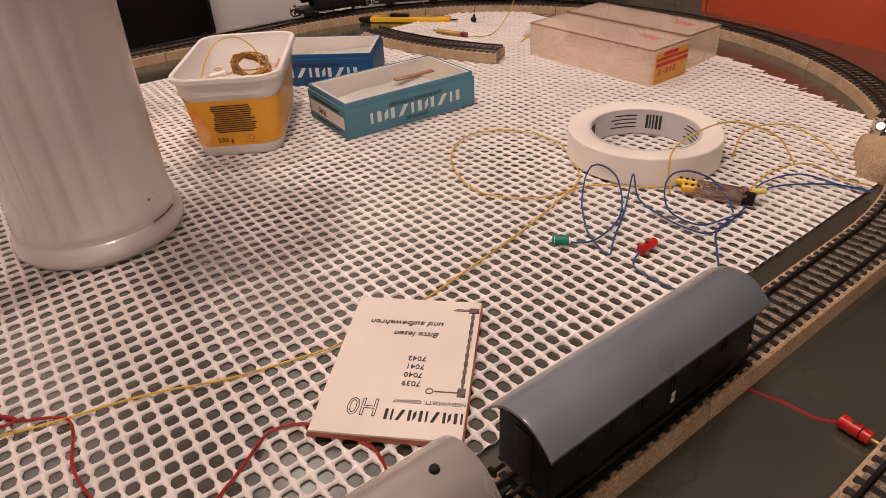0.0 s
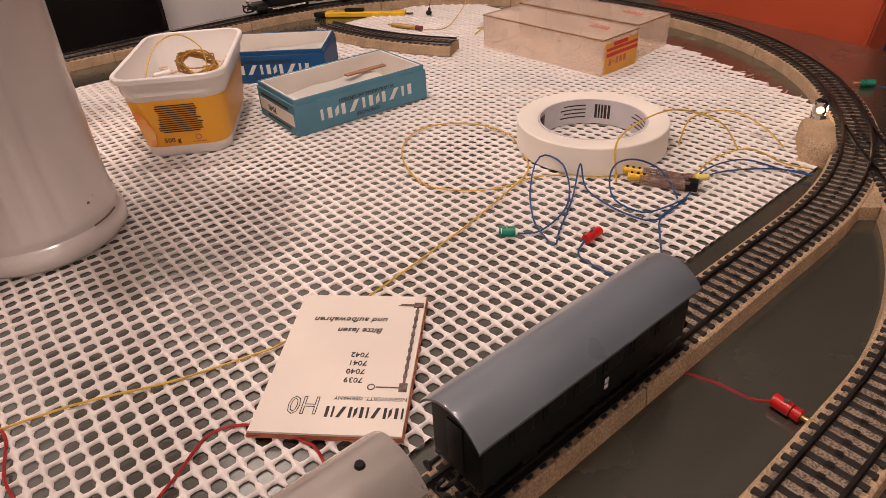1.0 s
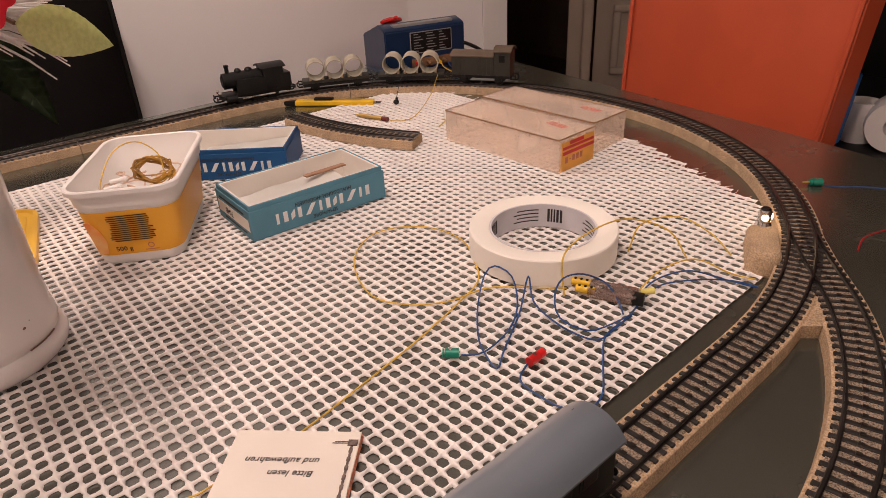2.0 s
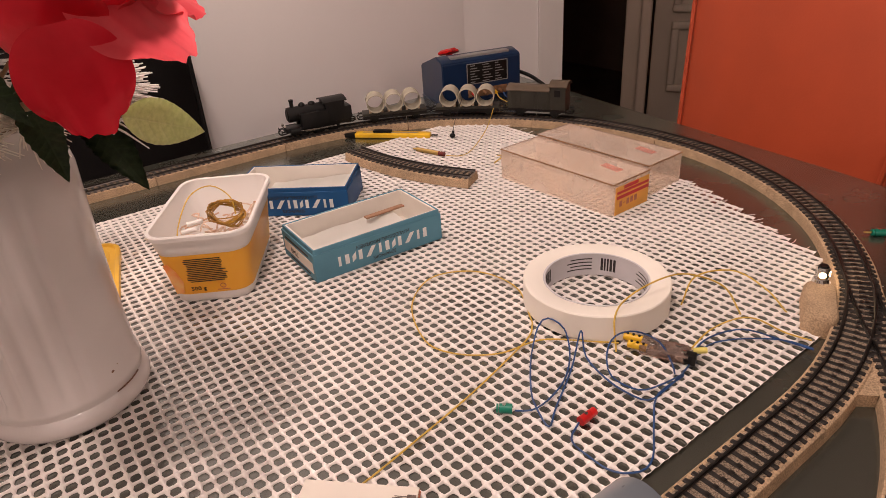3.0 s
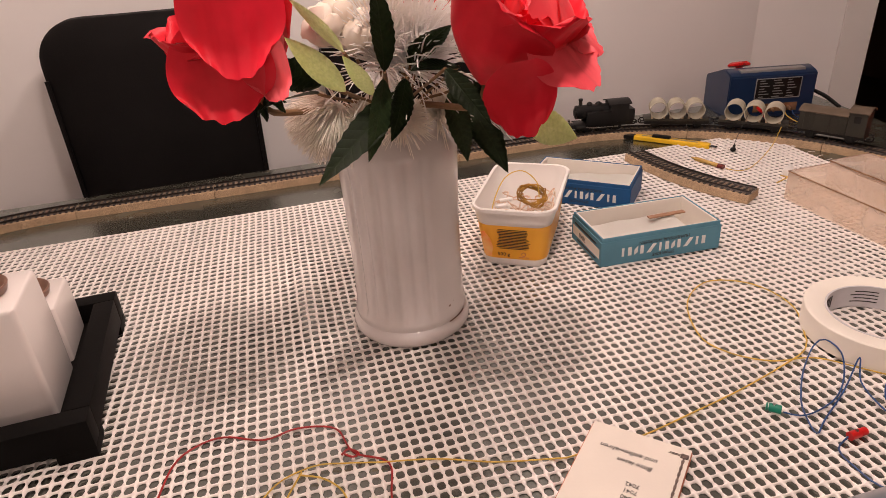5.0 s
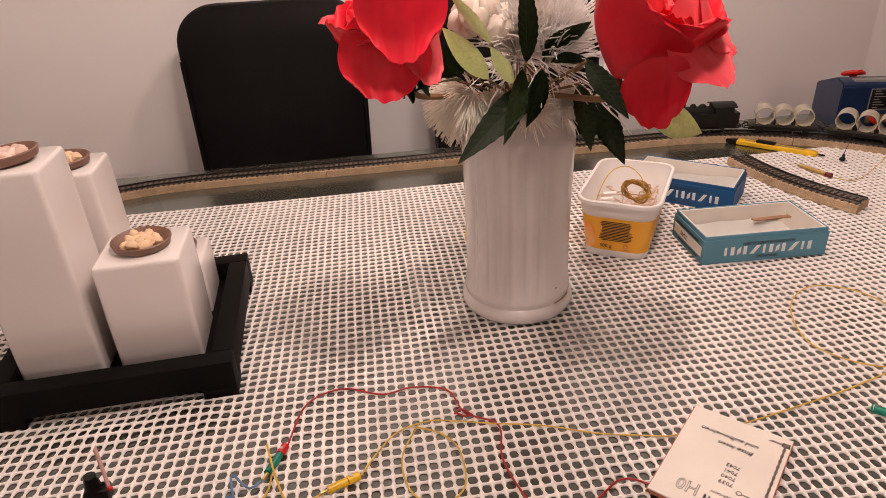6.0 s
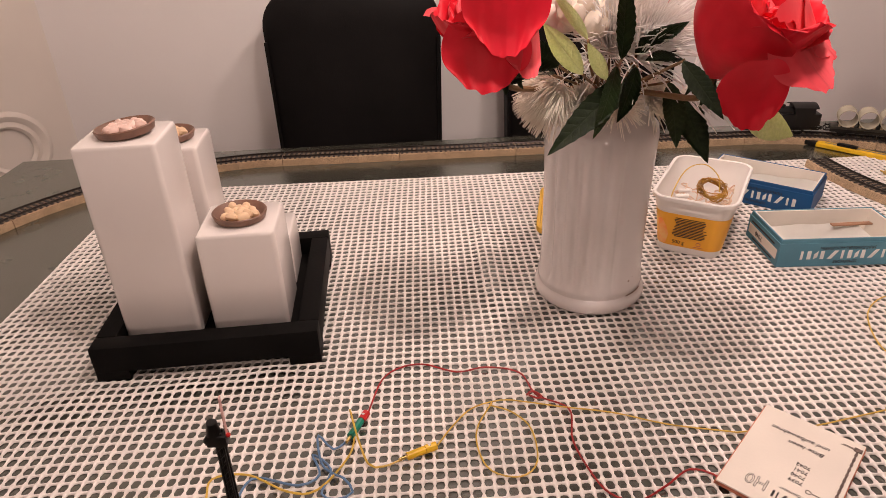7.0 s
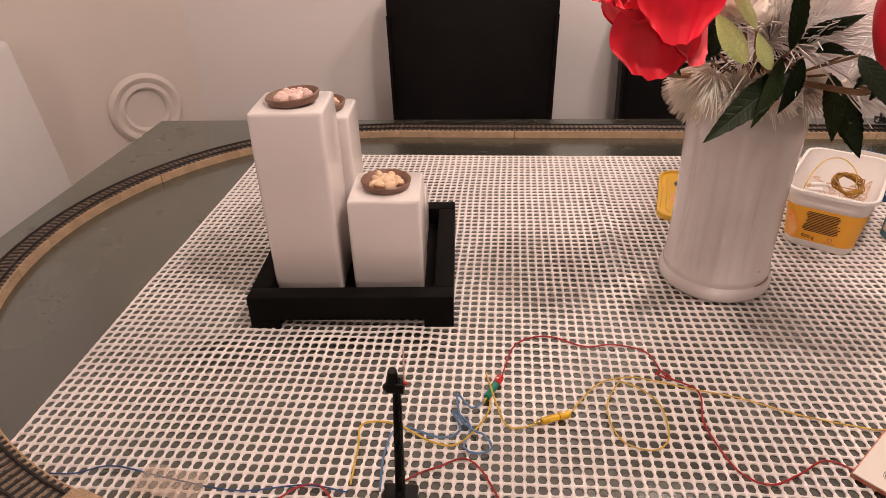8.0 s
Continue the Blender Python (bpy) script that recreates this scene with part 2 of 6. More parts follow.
def clear_plastic():
    """Yellowed, scuffed clear plastic: mostly see-through, with a film of haze."""
    m = bpy.data.materials.new("yellowed_clear_plastic")
    m.use_nodes = True
    t = m.node_tree
    n, link = t.nodes, t.links.new
    out = n["Material Output"]
    b = n["Principled BSDF"]
    b.inputs["Base Color"].default_value = (0.90, 0.80, 0.73, 1)
    b.inputs["Roughness"].default_value = 0.25
    tr = n.new("ShaderNodeBsdfTransparent")
    tr.inputs["Color"].default_value = (0.96, 0.91, 0.85, 1)
    co = n.new("ShaderNodeTexCoord")
    a = n.new("ShaderNodeTexNoise")
    a.inputs["Scale"].default_value, a.inputs["Detail"].default_value = 28, 3
    link(co.outputs["Object"], a.inputs["Vector"])
    mr = n.new("ShaderNodeMapRange")
    mr.inputs["From Min"].default_value, mr.inputs["From Max"].default_value = 0.3, 0.7
    mr.inputs["To Min"].default_value, mr.inputs["To Max"].default_value = 0.20, 0.34
    link(a.outputs["Fac"], mr.inputs["Value"])
    mx = n.new("ShaderNodeMixShader")
    link(mr.outputs["Result"], mx.inputs["Fac"])
    link(tr.outputs["BSDF"], mx.inputs[1])
    link(b.outputs["BSDF"], mx.inputs[2])
    link(mx.outputs["Shader"], out.inputs["Surface"])
    return m


M_CLEAR = clear_plastic()


# ---- small tools for meshes ----
def mesh_of(bm, name, material, smooth=False):
    me = bpy.data.meshes.new(name)
    bmesh.ops.recalc_face_normals(bm, faces=bm.faces)
    bm.to_mesh(me)
    bm.free()
    if material is not None:
        me.materials.append(material)
    if smooth:
        me.polygons.foreach_set("use_smooth", [True] * len(me.polygons))
        me.set_sharp_from_angle(angle=radians(40))
    return me


def part(name, bm, material, parent, label="", smooth=True):
    """One mesh object under a thing or a part."""
    ob = new(name, bm if isinstance(bm, bpy.types.Mesh) else mesh_of(bm, name, material, smooth))
    ob.parent = parent
    return tagged(ob, label)


def thing(name, label, category, m=None, group="", kind=""):
    ob = new(name)
    ob.empty_display_size = 0.02
    ob.matrix_basis = m or Matrix()
    return tagged(ob, label, category, group, kind)


def solid(name, bm, material, label, category, m=None, group="", kind="", smooth=True):
    """A thing that is one mesh."""
    ob = new(name, mesh_of(bm, name, material, smooth))
    ob.matrix_basis = m or Matrix()
    return tagged(ob, label, category, group, kind)


def box(x0, x1, y0, y1, z0, z1, bevel=0.0, bm=None, m=None, seg=2):
    bm = bm or bmesh.new()
    made = bmesh.ops.create_cube(bm, size=1.0)["verts"]
    bmesh.ops.transform(bm, verts=made, matrix=Matrix.Translation(((x0 + x1) / 2, (y0 + y1) / 2, (z0 + z1) / 2)) @ Matrix.Diagonal((x1 - x0, y1 - y0, z1 - z0, 1)))
    if bevel:
        edges = list({e for v in made for e in v.link_edges})
        res = bmesh.ops.bevel(bm, geom=edges, offset=bevel, segments=seg, affect="EDGES", profile=0.6)
        made = list({v for f in res["faces"] for v in f.verts} | {v for v in made if v.is_valid})
        made = list({w for v in made for f in v.link_faces for w in f.verts})
    if m is not None:
        bmesh.ops.transform(bm, verts=made, matrix=m)
    return bm


def rod(p, q, r, r2=None, bm=None, n=10, caps=True):
    """A straight round bar from p to q."""
    bm = bm or bmesh.new()
    p, q = Vector(p), Vector(q)
    turn = (q - p).to_track_quat("Z", "Y").to_matrix().to_4x4()
    bmesh.ops.create_cone(bm, cap_ends=caps, segments=n, radius1=r, radius2=r if r2 is None else r2, depth=(q - p).length,
                          matrix=Matrix.Translation((p + q) / 2) @ turn)
    return bm


def ball(c, r, bm=None, squash=(1, 1, 1), n=8):
    bm = bm or bmesh.new()
    bmesh.ops.create_uvsphere(bm, u_segments=n + 4, v_segments=n, radius=r, matrix=Matrix.Translation(c) @ Matrix.Diagonal((*squash, 1)))
    return bm


def lathe(profile, n=48, bm=None, m=None, wave=None):
    """Turn a profile of (radius, height) round z. wave(angle, height) scales the radius."""
    bm = bm or bmesh.new()
    m = m or Matrix()
    rings = []
    for r, z in profile:
        ring = []
        for k in range(n):
            a = 2 * math.pi * k / n
            q = r * (wave(a, z) if wave else 1)
            ring.append(bm.verts.new(m @ Vector((q * math.cos(a), q * math.sin(a), z))))
        rings.append(ring)
    for a, b in zip(rings, rings[1:]):
        for k in range(n):
            bm.faces.new((a[k], a[(k + 1) % n], b[(k + 1) % n], b[k]))
    return bm


def smooth_line(points, step=0.006):
    """A soft curve through the points."""
    p = [Vector(q) for q in points]
    p = [p[0] * 2 - p[1], *p, p[-1] * 2 - p[-2]]
    out = []
    for a, b, c, d in zip(p, p[1:], p[2:], p[3:]):
        k = max(2, int((c - b).length / step))
        for i in range(k):
            t = i / k
            out.append(0.5 * ((2 * b) + (c - a) * t + (2 * a - 5 * b + 4 * c - d) * t * t + (3 * b - a - 3 * c + d) * t ** 3))
    return out + [p[-2]]


def tube(line, r, n=6, bm=None):
    """A round cord along a line."""
    bm = bm or bmesh.new()
    rings, side = [], Vector((0.3, 0.2, 1)).normalized()
    for i, q in enumerate(line):
        way = (line[min(i + 1, len(line) - 1)] - line[max(i - 1, 0)]).normalized()
        side = (side - way * side.dot(way)).normalized()
        up = way.cross(side)
        rr = r[i] if isinstance(r, (list, tuple)) else r
        rings.append([bm.verts.new(q + rr * (math.cos(2 * math.pi * k / n) * side + math.sin(2 * math.pi * k / n) * up)) for k in range(n)])
    for a, b in zip(rings, rings[1:]):
        for k in range(n):
            bm.faces.new((a[k], a[(k + 1) % n], b[(k + 1) % n], b[k]))
    bm.faces.new(rings[0][::-1])
    bm.faces.new(rings[-1])
    return bm


def rounded(w, d, r, k=5):
    """Corner points of a rectangle w x d with round corners."""
    pts = []
    for cx, cy, a0 in ((w / 2 - r, d / 2 - r, 0), (-w / 2 + r, d / 2 - r, 90), (-w / 2 + r, -d / 2 + r, 180), (w / 2 - r, -d / 2 + r, 270)):
        for i in range(k + 1):
            a = radians(a0 + 90 * i / k)
            pts.append((cx + r * math.cos(a), cy + r * math.sin(a)))
    return pts


def loft(loops, bm=None, cap0=True, cap1=True):
    """Skin over rings of equally many 3D points."""
    bm = bm or bmesh.new()
    rings = [[bm.verts.new(q) for q in loop] for loop in loops]
    for a, b in zip(rings, rings[1:]):
        for k in range(len(a)):
            bm.faces.new((a[k], a[(k + 1) % len(a)], b[(k + 1) % len(a)], b[k]))
    if cap0:
        bm.faces.new(rings[0][::-1])
    if cap1:
        bm.faces.new(rings[-1])
    return bm


def words(name, text, size, parent, material, m, slant=0.0, squeeze=1.0, depth=0.00012, outline=0.0):
    """Flat lettering in the built-in font, as one mesh, centred on the pose m."""
    cu = bpy.data.curves.new(name, "FONT")
    cu.body, cu.size, cu.align_x, cu.align_y, cu.shear, cu.extrude, cu.resolution_u = text, size, "CENTER", "CENTER", slant, depth, 2
    if outline:
        cu.fill_mode, cu.extrude, cu.bevel_depth, cu.bevel_resolution = "NONE", 0.0, outline, 0
    tmp = new("tmp", cu)
    bpy.context.view_layer.update()
    me = bpy.data.meshes.new_from_object(tmp.evaluated_get(bpy.context.evaluated_depsgraph_get()))
    bpy.data.objects.remove(tmp)
    me.name = name
    me.materials.clear()
    me.materials.append(material)
    ob = new(name, me)
    ob.parent = parent
    ob.matrix_basis = m @ Matrix.Diagonal((squeeze, 1, 1, 1))
    return ob


def bars(name, rows, parent, material, m, depth=0.0002):
    """Writing that cannot be read, as plain bars: rows of (x0, x1, y, height)."""
    bm = bmesh.new()
    for x0, x1, y, h in rows:
        box(x0, x1, y - h / 2, y + h / 2, 0, depth, bm=bm)
    ob = part(name, bm, material, parent, smooth=False)
    ob.matrix_basis = m
    return ob


# ---- the room ----
FLOOR, TOP = -0.76, 1.74


def wall(name, pts, material, label, z0=FLOOR, z1=TOP, thick=0.08, side=1):
    """Upright wall along the points of the plan, with thickness away from the room."""
    bm = bmesh.new()
    for (ax, ay), (bx, by) in zip(pts, pts[1:]):
        d = Vector((bx - ax, by - ay, 0)).normalized()
        n = Vector((d.y, -d.x, 0)) * thick * side
        loop = [Vector((ax, ay, 0)), Vector((bx, by, 0)), Vector((bx, by, 0)) + n, Vector((ax, ay, 0)) + n]
        loft([[q + Vector((0, 0, z0)) for q in loop], [q + Vector((0, 0, z1)) for q in loop]], bm)
    return solid(name, bm, material, label, "wall", kind="structure", smooth=False)


wall("wall_back", [(0.94, 1.14), (-0.765, 1.126)], M_WALL, "plain white painted wall behind the table")
wall("wall_return", [(1.118, 1.098), (0.94, 1.142)], M_WALL, "white painted wall return beside the doorway")
wall("trim", [(1.1755, 1.076), (1.118, 1.094)], M_TRIM, "pale painted doorway frame", thick=0.10)
wall("wall_slanted", [(-0.765, 1.126), (-0.985, 0.906)], M_WALL2, "warm white slanted wall with a round plaster moulding")
wall("wall_left", [(-0.992, 0.903), (-1.05, -2.4)], M_WALL, "white painted side wall")
# out of view; its brown is chosen to weaken bounce from the camera side
wall("wall_front", [(-1.05, -2.4), (3.6, -2.4)], M_WALLB, "unseen wall behind the camera, made brown to cut the fill light")
wall("wall_right", [(3.6, -2.4), (3.6, 3.4)], M_DARK, "far wall of the next room, its gloom put into the colour")
wall("wall_next_room", [(3.6, 3.4), (1.10, 3.4), (1.185, 1.175)], M_DARK, "wall of the unlit next room, its gloom put into the colour")
solid("floor", box(-1.2, 3.7, -2.5, 3.5, FLOOR - 0.05, FLOOR), M_FLOOR, "dark wooden floor", "floor", kind="structure", smooth=False)
solid("ceiling", box(-1.2, 3.7, -2.5, 3.5, TOP, TOP + 0.05), M_CEIL, "plain white ceiling", "ceiling", kind="structure", smooth=False)


def round_moulding():
    """Ring moulding on the slanted wall."""
    prof = [(0.036, 0.0), (0.038, 0.004), (0.042, 0.006), (0.046, 0.003), (0.050, 0.002), (0.054, 0.006), (0.060, 0.008), (0.065, 0.005), (0.068, 0.0)]
    n = Vector((0.7071, -0.7071, 0))
    m = Matrix.Translation(Vector((-0.843, 1.046, -0.034)) + n * 0.001) @ n.to_track_quat("Z", "Y").to_matrix().to_4x4()
    solid("wall_moulding", lathe(prof, 64), M_WALL2, "round white plaster moulding on the slanted wall", "moulding", m, kind="structure")


round_moulding()

# white boarded panel that stands before the side wall
pan = box(-0.985, -0.900, 0.20, 0.845, FLOOR, 0.145, 0.012, seg=3)
for v in pan.verts:
    if v.co.y > 0.7:
        v.co.y -= 0.13 * v.co.z
solid("wall_panel", pan, M_PANEL, "smooth white panel standing against the side wall", "panel", kind="structure")


def panel_door(m):
    """Grey door with raised fields in a pale frame, in the next room."""
    t = thing("door_1", "grey painted panelled door with a pale frame, ajar in the dark room", "door", m, kind="structure")
    part("door_leaf", box(0.10, 0.95, -0.02, 0.02, 0, 2.05, 0.003), M_DOOR, t)
    for x0, x1, z0, z1 in ((0.160, 0.48, 0.665, 1.9), (0.57, 0.89, 0.665, 1.9), (0.160, 0.48, 0.385, 0.635), (0.57, 0.89, 0.385, 0.635)):
        bm = bmesh.new()
        for a in (box(x0, x1, -0.040, -0.02, z0, z0 + 0.028, 0.009, seg=3), box(x0, x1, -0.040, -0.02, z1 - 0.028, z1, 0.009, seg=3),
                  box(x0, x0 + 0.028, -0.040, -0.02, z0 + 0.024, z1 - 0.024, 0.009, seg=3), box(x1 - 0.028, x1, -0.040, -0.02, z0 + 0.024, z1 - 0.024, 0.009, seg=3)):
            me = mesh_of(a, "tmp", None)
            bm.from_mesh(me)
            bpy.data.meshes.remove(me)
        part("field_moulding", bm, M_DOOR, t)
    part("door_frame", box(0.0, 0.09, -0.05, 0.05, 0, 2.12, 0.006), M_FRAME, t, "beige painted frame")
    part("frame_bead", box(0.052, 0.088, -0.072, -0.050, 0, 2.11, 0.010, seg=3), M_FRAME, t)
    part("door_handle", rod((0.13, -0.02, 1.0), (0.13, -0.06, 1.0), 0.012), M_CHROME, t)
    return t


panel_door(pose(2.05, 1.60, FLOOR, 0, 0, -52))


def dining_chair(label, width, top, material, m, lean=8.0, flare=0.012):
    """Upholstered high-backed chair; local +y is where the sitter looks, the origin is on the floor under the back."""
    t = thing("dining_chair", label, "chair", m, "dining chairs round the table")
    zb = 0.42
    back = bmesh.new()
    w = width / 2
    loops = []
    for i in range(29):
        u = 1 - (1 - i / 28) ** 2
        z = zb + (top - zb) * u
        q = w + flare * (u - 0.6)
        cut = max(0.0, (z - top + 0.060) / 0.060)
        q -= 0.060 * (1 - math.sqrt(max(0.0, 1 - cut * cut)))
        d = 0.030 - 0.016 * cut ** 3
        sh = -math.tan(radians(lean)) * (z - zb)
        loops.append([(x * q, y * d + sh + 0.004 * math.cos(3 * x), z) for x, y in
                      ((-1, -0.7), (-0.92, -1), (-0.4, -1), (0.4, -1), (0.92, -1), (1, -0.7), (1, 0.7), (0.92, 1), (0.4, 1.05), (-0.4, 1.05), (-0.92, 1), (-1, 0.7))])
    part("backrest", loft(loops, back), material, t)
    seam = []
    for s in (-1, 1):
        seam.append(smooth_line([(s * (w + flare * (z / 14 - 0.6) - 0.003), -math.tan(radians(lean)) * (top - zb) * z / 14 + 0.025, zb + (top - zb) * z / 14) for z in range(0, 13)], 0.02))
    for line in seam:
        part("piping", tube(line, 0.0035), material, t)
    part("seat", box(-w - 0.01, w + 0.01, 0.0, 0.42, 0.40, 0.48, 0.02), material, t)
    for x in (-w + 0.02, w - 0.02):
        for y in (0.02, 0.38):
            part("leg", box(x - 0.02, x + 0.02, y - 0.02, y + 0.02, 0, 0.40, 0.004), M_WOODBLK, t)
    return t


dining_chair("black leather dining chair with a high rounded back", 0.285, 0.975, M_LEATHER, pose(-0.218, 1.015, FLOOR, 0, 0, 180), lean=4)
dining_chair("black leather dining chair partly hidden behind the vase", 0.285, 0.975, M_LEATHER, pose(0.183, 1.015, FLOOR, 0, 0, 180), lean=4)
dining_chair("orange leather dining chair with a tall padded back and piped edge", 0.36, 1.02, M_ORANGE, pose(0.995, 0.475, FLOOR, 0, 0, 82), lean=5, flare=0.03)

# dark low cabinet beyond the table with a few things on it
cab = thing("low_cabinet", "black low cabinet beyond the table, hardly lit", "cabinet")
part("body", box(1.06, 1.52, -0.55, 0.42, FLOOR, -0.13, 0.01), M_BLACK, cab)
part("top", box(1.04, 1.54, -0.57, 0.44, -0.13, -0.11, 0.006), M_BLACK, cab)
sofa = thing("armchair", "black upholstered armchair in the dark beyond the table", "armchair")
part("backrest", box(1.70, 1.95, -0.9, 0.75, -0.2, 0.62, 0.06, seg=3), M_LEATHER, sofa)
part("seat", box(1.56, 1.72, -0.9, 0.75, FLOOR, -0.2, 0.03), M_LEATHER, sofa)
roll = lathe([(0.014, -0.03), (0.014, 0.03), (0.036, 0.03), (0.039, 0.02), (0.039, -0.02), (0.036, -0.03), (0.014, -0.03)], 40)
solid("paper_roll", roll, M_TRIM, "white roll with a round hole standing on the dark cabinet", "roll", pose(1.12, 0.255, -0.071, 0, 90, 12))
solid("blue_bucket", lathe([(0.001, 0), (0.028, 0), (0.036, 0.10), (0.034, 0.10), (0.027, 0.004)], 32), mat("blue_bucket_plastic", (0.02, 0.14, 0.42), 0.35), "blue plastic beaker behind the orange chair", "beaker", pose(1.10, 0.345, -0.11))
solid("white_cup", lathe([(0.001, 0), (0.022, 0), (0.026, 0.03), (0.024, 0.06), (0.022, 0.06), (0.02, 0.004)], 32), M_TRIM, "pale ceramic cup on the dark cabinet", "cup", pose(1.13, 0.305, -0.11))


# ---- the table, the mat and the track ----
TZ = -0.0013
tb = thing("dining_table", "grey glass-topped dining table", "table")
top = loft([[(x, y, z) for x, y in ((-0.742 + e, -0.03 + e), (0.715 - e, -0.03 + e), (0.775 - e, 0.28), (0.868 - e, 0.907 - e), (0.30, 0.905 - e), (-0.729 + e, 0.886 - e))] for z, e in ((TZ - 0.012, 0.002), (TZ - 0.010, 0), (TZ - 0.002, 0), (TZ, 0.002))])
part("tabletop", top, M_TABLE, tb, "smooth grey-green glass top", smooth=False)
for x in (-0.64, 0.70):
    for y in (0.06, 0.80):
        part("leg", box(x - 0.03, x + 0.03, y - 0.03, y + 0.03, FLOOR, TZ - 0.0125, 0.004), M_ALU, tb)

PX, PY = 0.0078, 0.0086
MX0, MX1, MY0, MY1 = -0.512, 0.638, 0.145, 0.741


def lift(x, y):
    """Creases and waves of the mat."""
    w = 0.0006 * noise.noise((x * 14, y * 14, 0.3))
    for cx, cy, h, rx, ry in ((-0.30, 0.318, 0.0022, 0.05, 0.010), (-0.245, 0.332, 0.0022, 0.022, 0.009), (-0.318, 0.300, 0.0018, 0.010, 0.006), (-0.225, 0.312, 0.0016, 0.008, 0.014), (0.62, 0.33, 0.003, 0.02, 0.12), (-0.05, 0.50, 0.002, 0.012, 0.10), (-0.40, 0.30, 0.002, 0.03, 0.02)):
        w += h * math.exp(-((x - cx) / rx) ** 2 - ((y - cy) / ry) ** 2)
    return max(w, -0.0002)


def edge(y):
    """Where the mat ends on its right: it is cut slantwise towards the front."""
    return 0.640 - 0.365 * max(0.0, 0.383 - y)


def non_slip_mat():
    """Open net of thick soft threads: knots at the crossings, a rounded hole in each cell."""
    nx, ny = round((MX1 - MX0) / PX), round((MY1 - MY0) / PY)
    verts, faces, grid = [], [], {}

    def warp(x, y):
        dx = 0.0011 * noise.noise((x * 9, y * 9, 4.0)) + 0.0004 * noise.noise((x * 60, y * 60, 1.0))
        dy = 0.0013 * noise.noise((x * 8, y * 8, 9.0)) + 0.0004 * noise.noise((x * 60, y * 60, 7.0))
        return x + dx + 0.012 * (y - 0.44), y + dy + 0.004 * x

    def put(key, x, y, z):
        if key not in grid:
            wx, wy = warp(x, y)
            grid[key] = len(verts)
            verts.append((wx, wy, z + lift(wx, wy)))
        return grid[key]

    ring = [(-1, -1), (0, -1), (1, -1), (1, 0), (1, 1), (0, 1), (-1, 1), (-1, 0)]
    for i in range(nx):
        for j in range(ny):
            cx, cy = MX0 + (i + 0.5) * PX, MY0 + (j + 0.5) * PY
            if cx > edge(cy):
                continue
            g = 1 + 0.10 * noise.noise((i * 1.7, j * 1.3, 2.2))
            outer, mid, low = [], [], []
            for a, b in ring:
                knot = a != 0 and b != 0
                outer.append(put((2 * i + 1 + a, 2 * j + 1 + b), cx + a * PX / 2, cy + b * PY / 2, 0.0012 if knot else 0.0007))
                hx = a * (0.00225 if knot else 0.00335) * g
                hy = b * (0.00330 if knot else 0.00370) * g
                mid.append(put((i, j, a, b, 0), cx + hx, cy + hy, -0.0001))
                low.append(put((i, j, a, b, 1), cx + hx * 0.98, cy + hy * 0.98, -0.0011))
            for k in range(8):
                l = (k + 1) % 8
                faces.append((outer[k], outer[l], mid[l], mid[k]))
                faces.append((mid[k], mid[l], low[l], low[k]))
    me = bpy.data.meshes.new("non_slip_mat")
    me.from_pydata(verts, [], faces)
    me.materials.append(M_MAT)
    me.polygons.foreach_set("use_smooth", [True] * len(me.polygons))
    ob = new("non_slip_mat", me)
    tagged(ob, "white open-mesh non-slip mat lying on the glass table", "mat", kind="stuff")
    # frayed ends along the right edge
    bm = bmesh.new()
    rnd = random.Random(4)
    for k in range(60):
        y = MY0 + rnd.random() * (MY1 - MY0)
        x, y = warp(edge(y) - 0.002, y)
        tube([Vector((x, y, 0.0)), Vector((x + 0.004, y + rnd.uniform(-0.003, 0.003), 0.0005)), Vector((x + rnd.uniform(0.004, 0.010), y + rnd.uniform(-0.006, 0.006), 0.001))], 0.0003, 4, bm)
    part("fringe", bm, M_MAT, ob, "frayed loose threads")


non_slip_mat()

RAD, CY, CXR, CXL = 0.357, 0.4715, 0.367, -0.317
BED_H, HALF = 0.0085, 0.0150
RAIL_Z = BED_H + 0.0012
PITCH = 0.0072
SLEEPER = mesh_of(box(-0.0015, 0.0015, -0.0134, 0.0134, BED_H - 0.0008, BED_H + 0.0011, 0.0003, seg=1), "sleeper", M_SLEEPER)
STUD = mesh_of(box(-0.0012, 0.0012, -0.0013, 0.0013, BED_H + 0.001, BED_H + 0.0019), "contact_stud", M_RAIL)


def sweep(path, prof, bm=None):
    """Drag a closed profile of (side, height) along a flat path of (x, y, heading)."""
    return loft([[(x - math.sin(h) * u, y + math.cos(h) * u, w) for u, w in prof] for x, y, h in path], bm)


def rail_prof(s):
    c = s * 0.00885
    return [(c - 0.0012, RAIL_Z), (c + 0.0012, RAIL_Z), (c + 0.0004, RAIL_Z + 0.0008), (c + 0.0006, RAIL_Z + 0.0024), (c - 0.0006, RAIL_Z + 0.0024), (c - 0.0004, RAIL_Z + 0.0008)]


BEDPROF = [(-HALF - 0.001, TZ), (HALF + 0.001, TZ), (HALF, BED_H - 0.0006), (HALF - 0.0008, BED_H), (-HALF + 0.0008, BED_H), (-HALF, BED_H - 0.0006)]
TOPPROF = [(-0.0122, BED_H - 0.001), (0.0122, BED_H - 0.001), (0.0120, BED_H + 0.0004), (-0.0120, BED_H + 0.0004)]


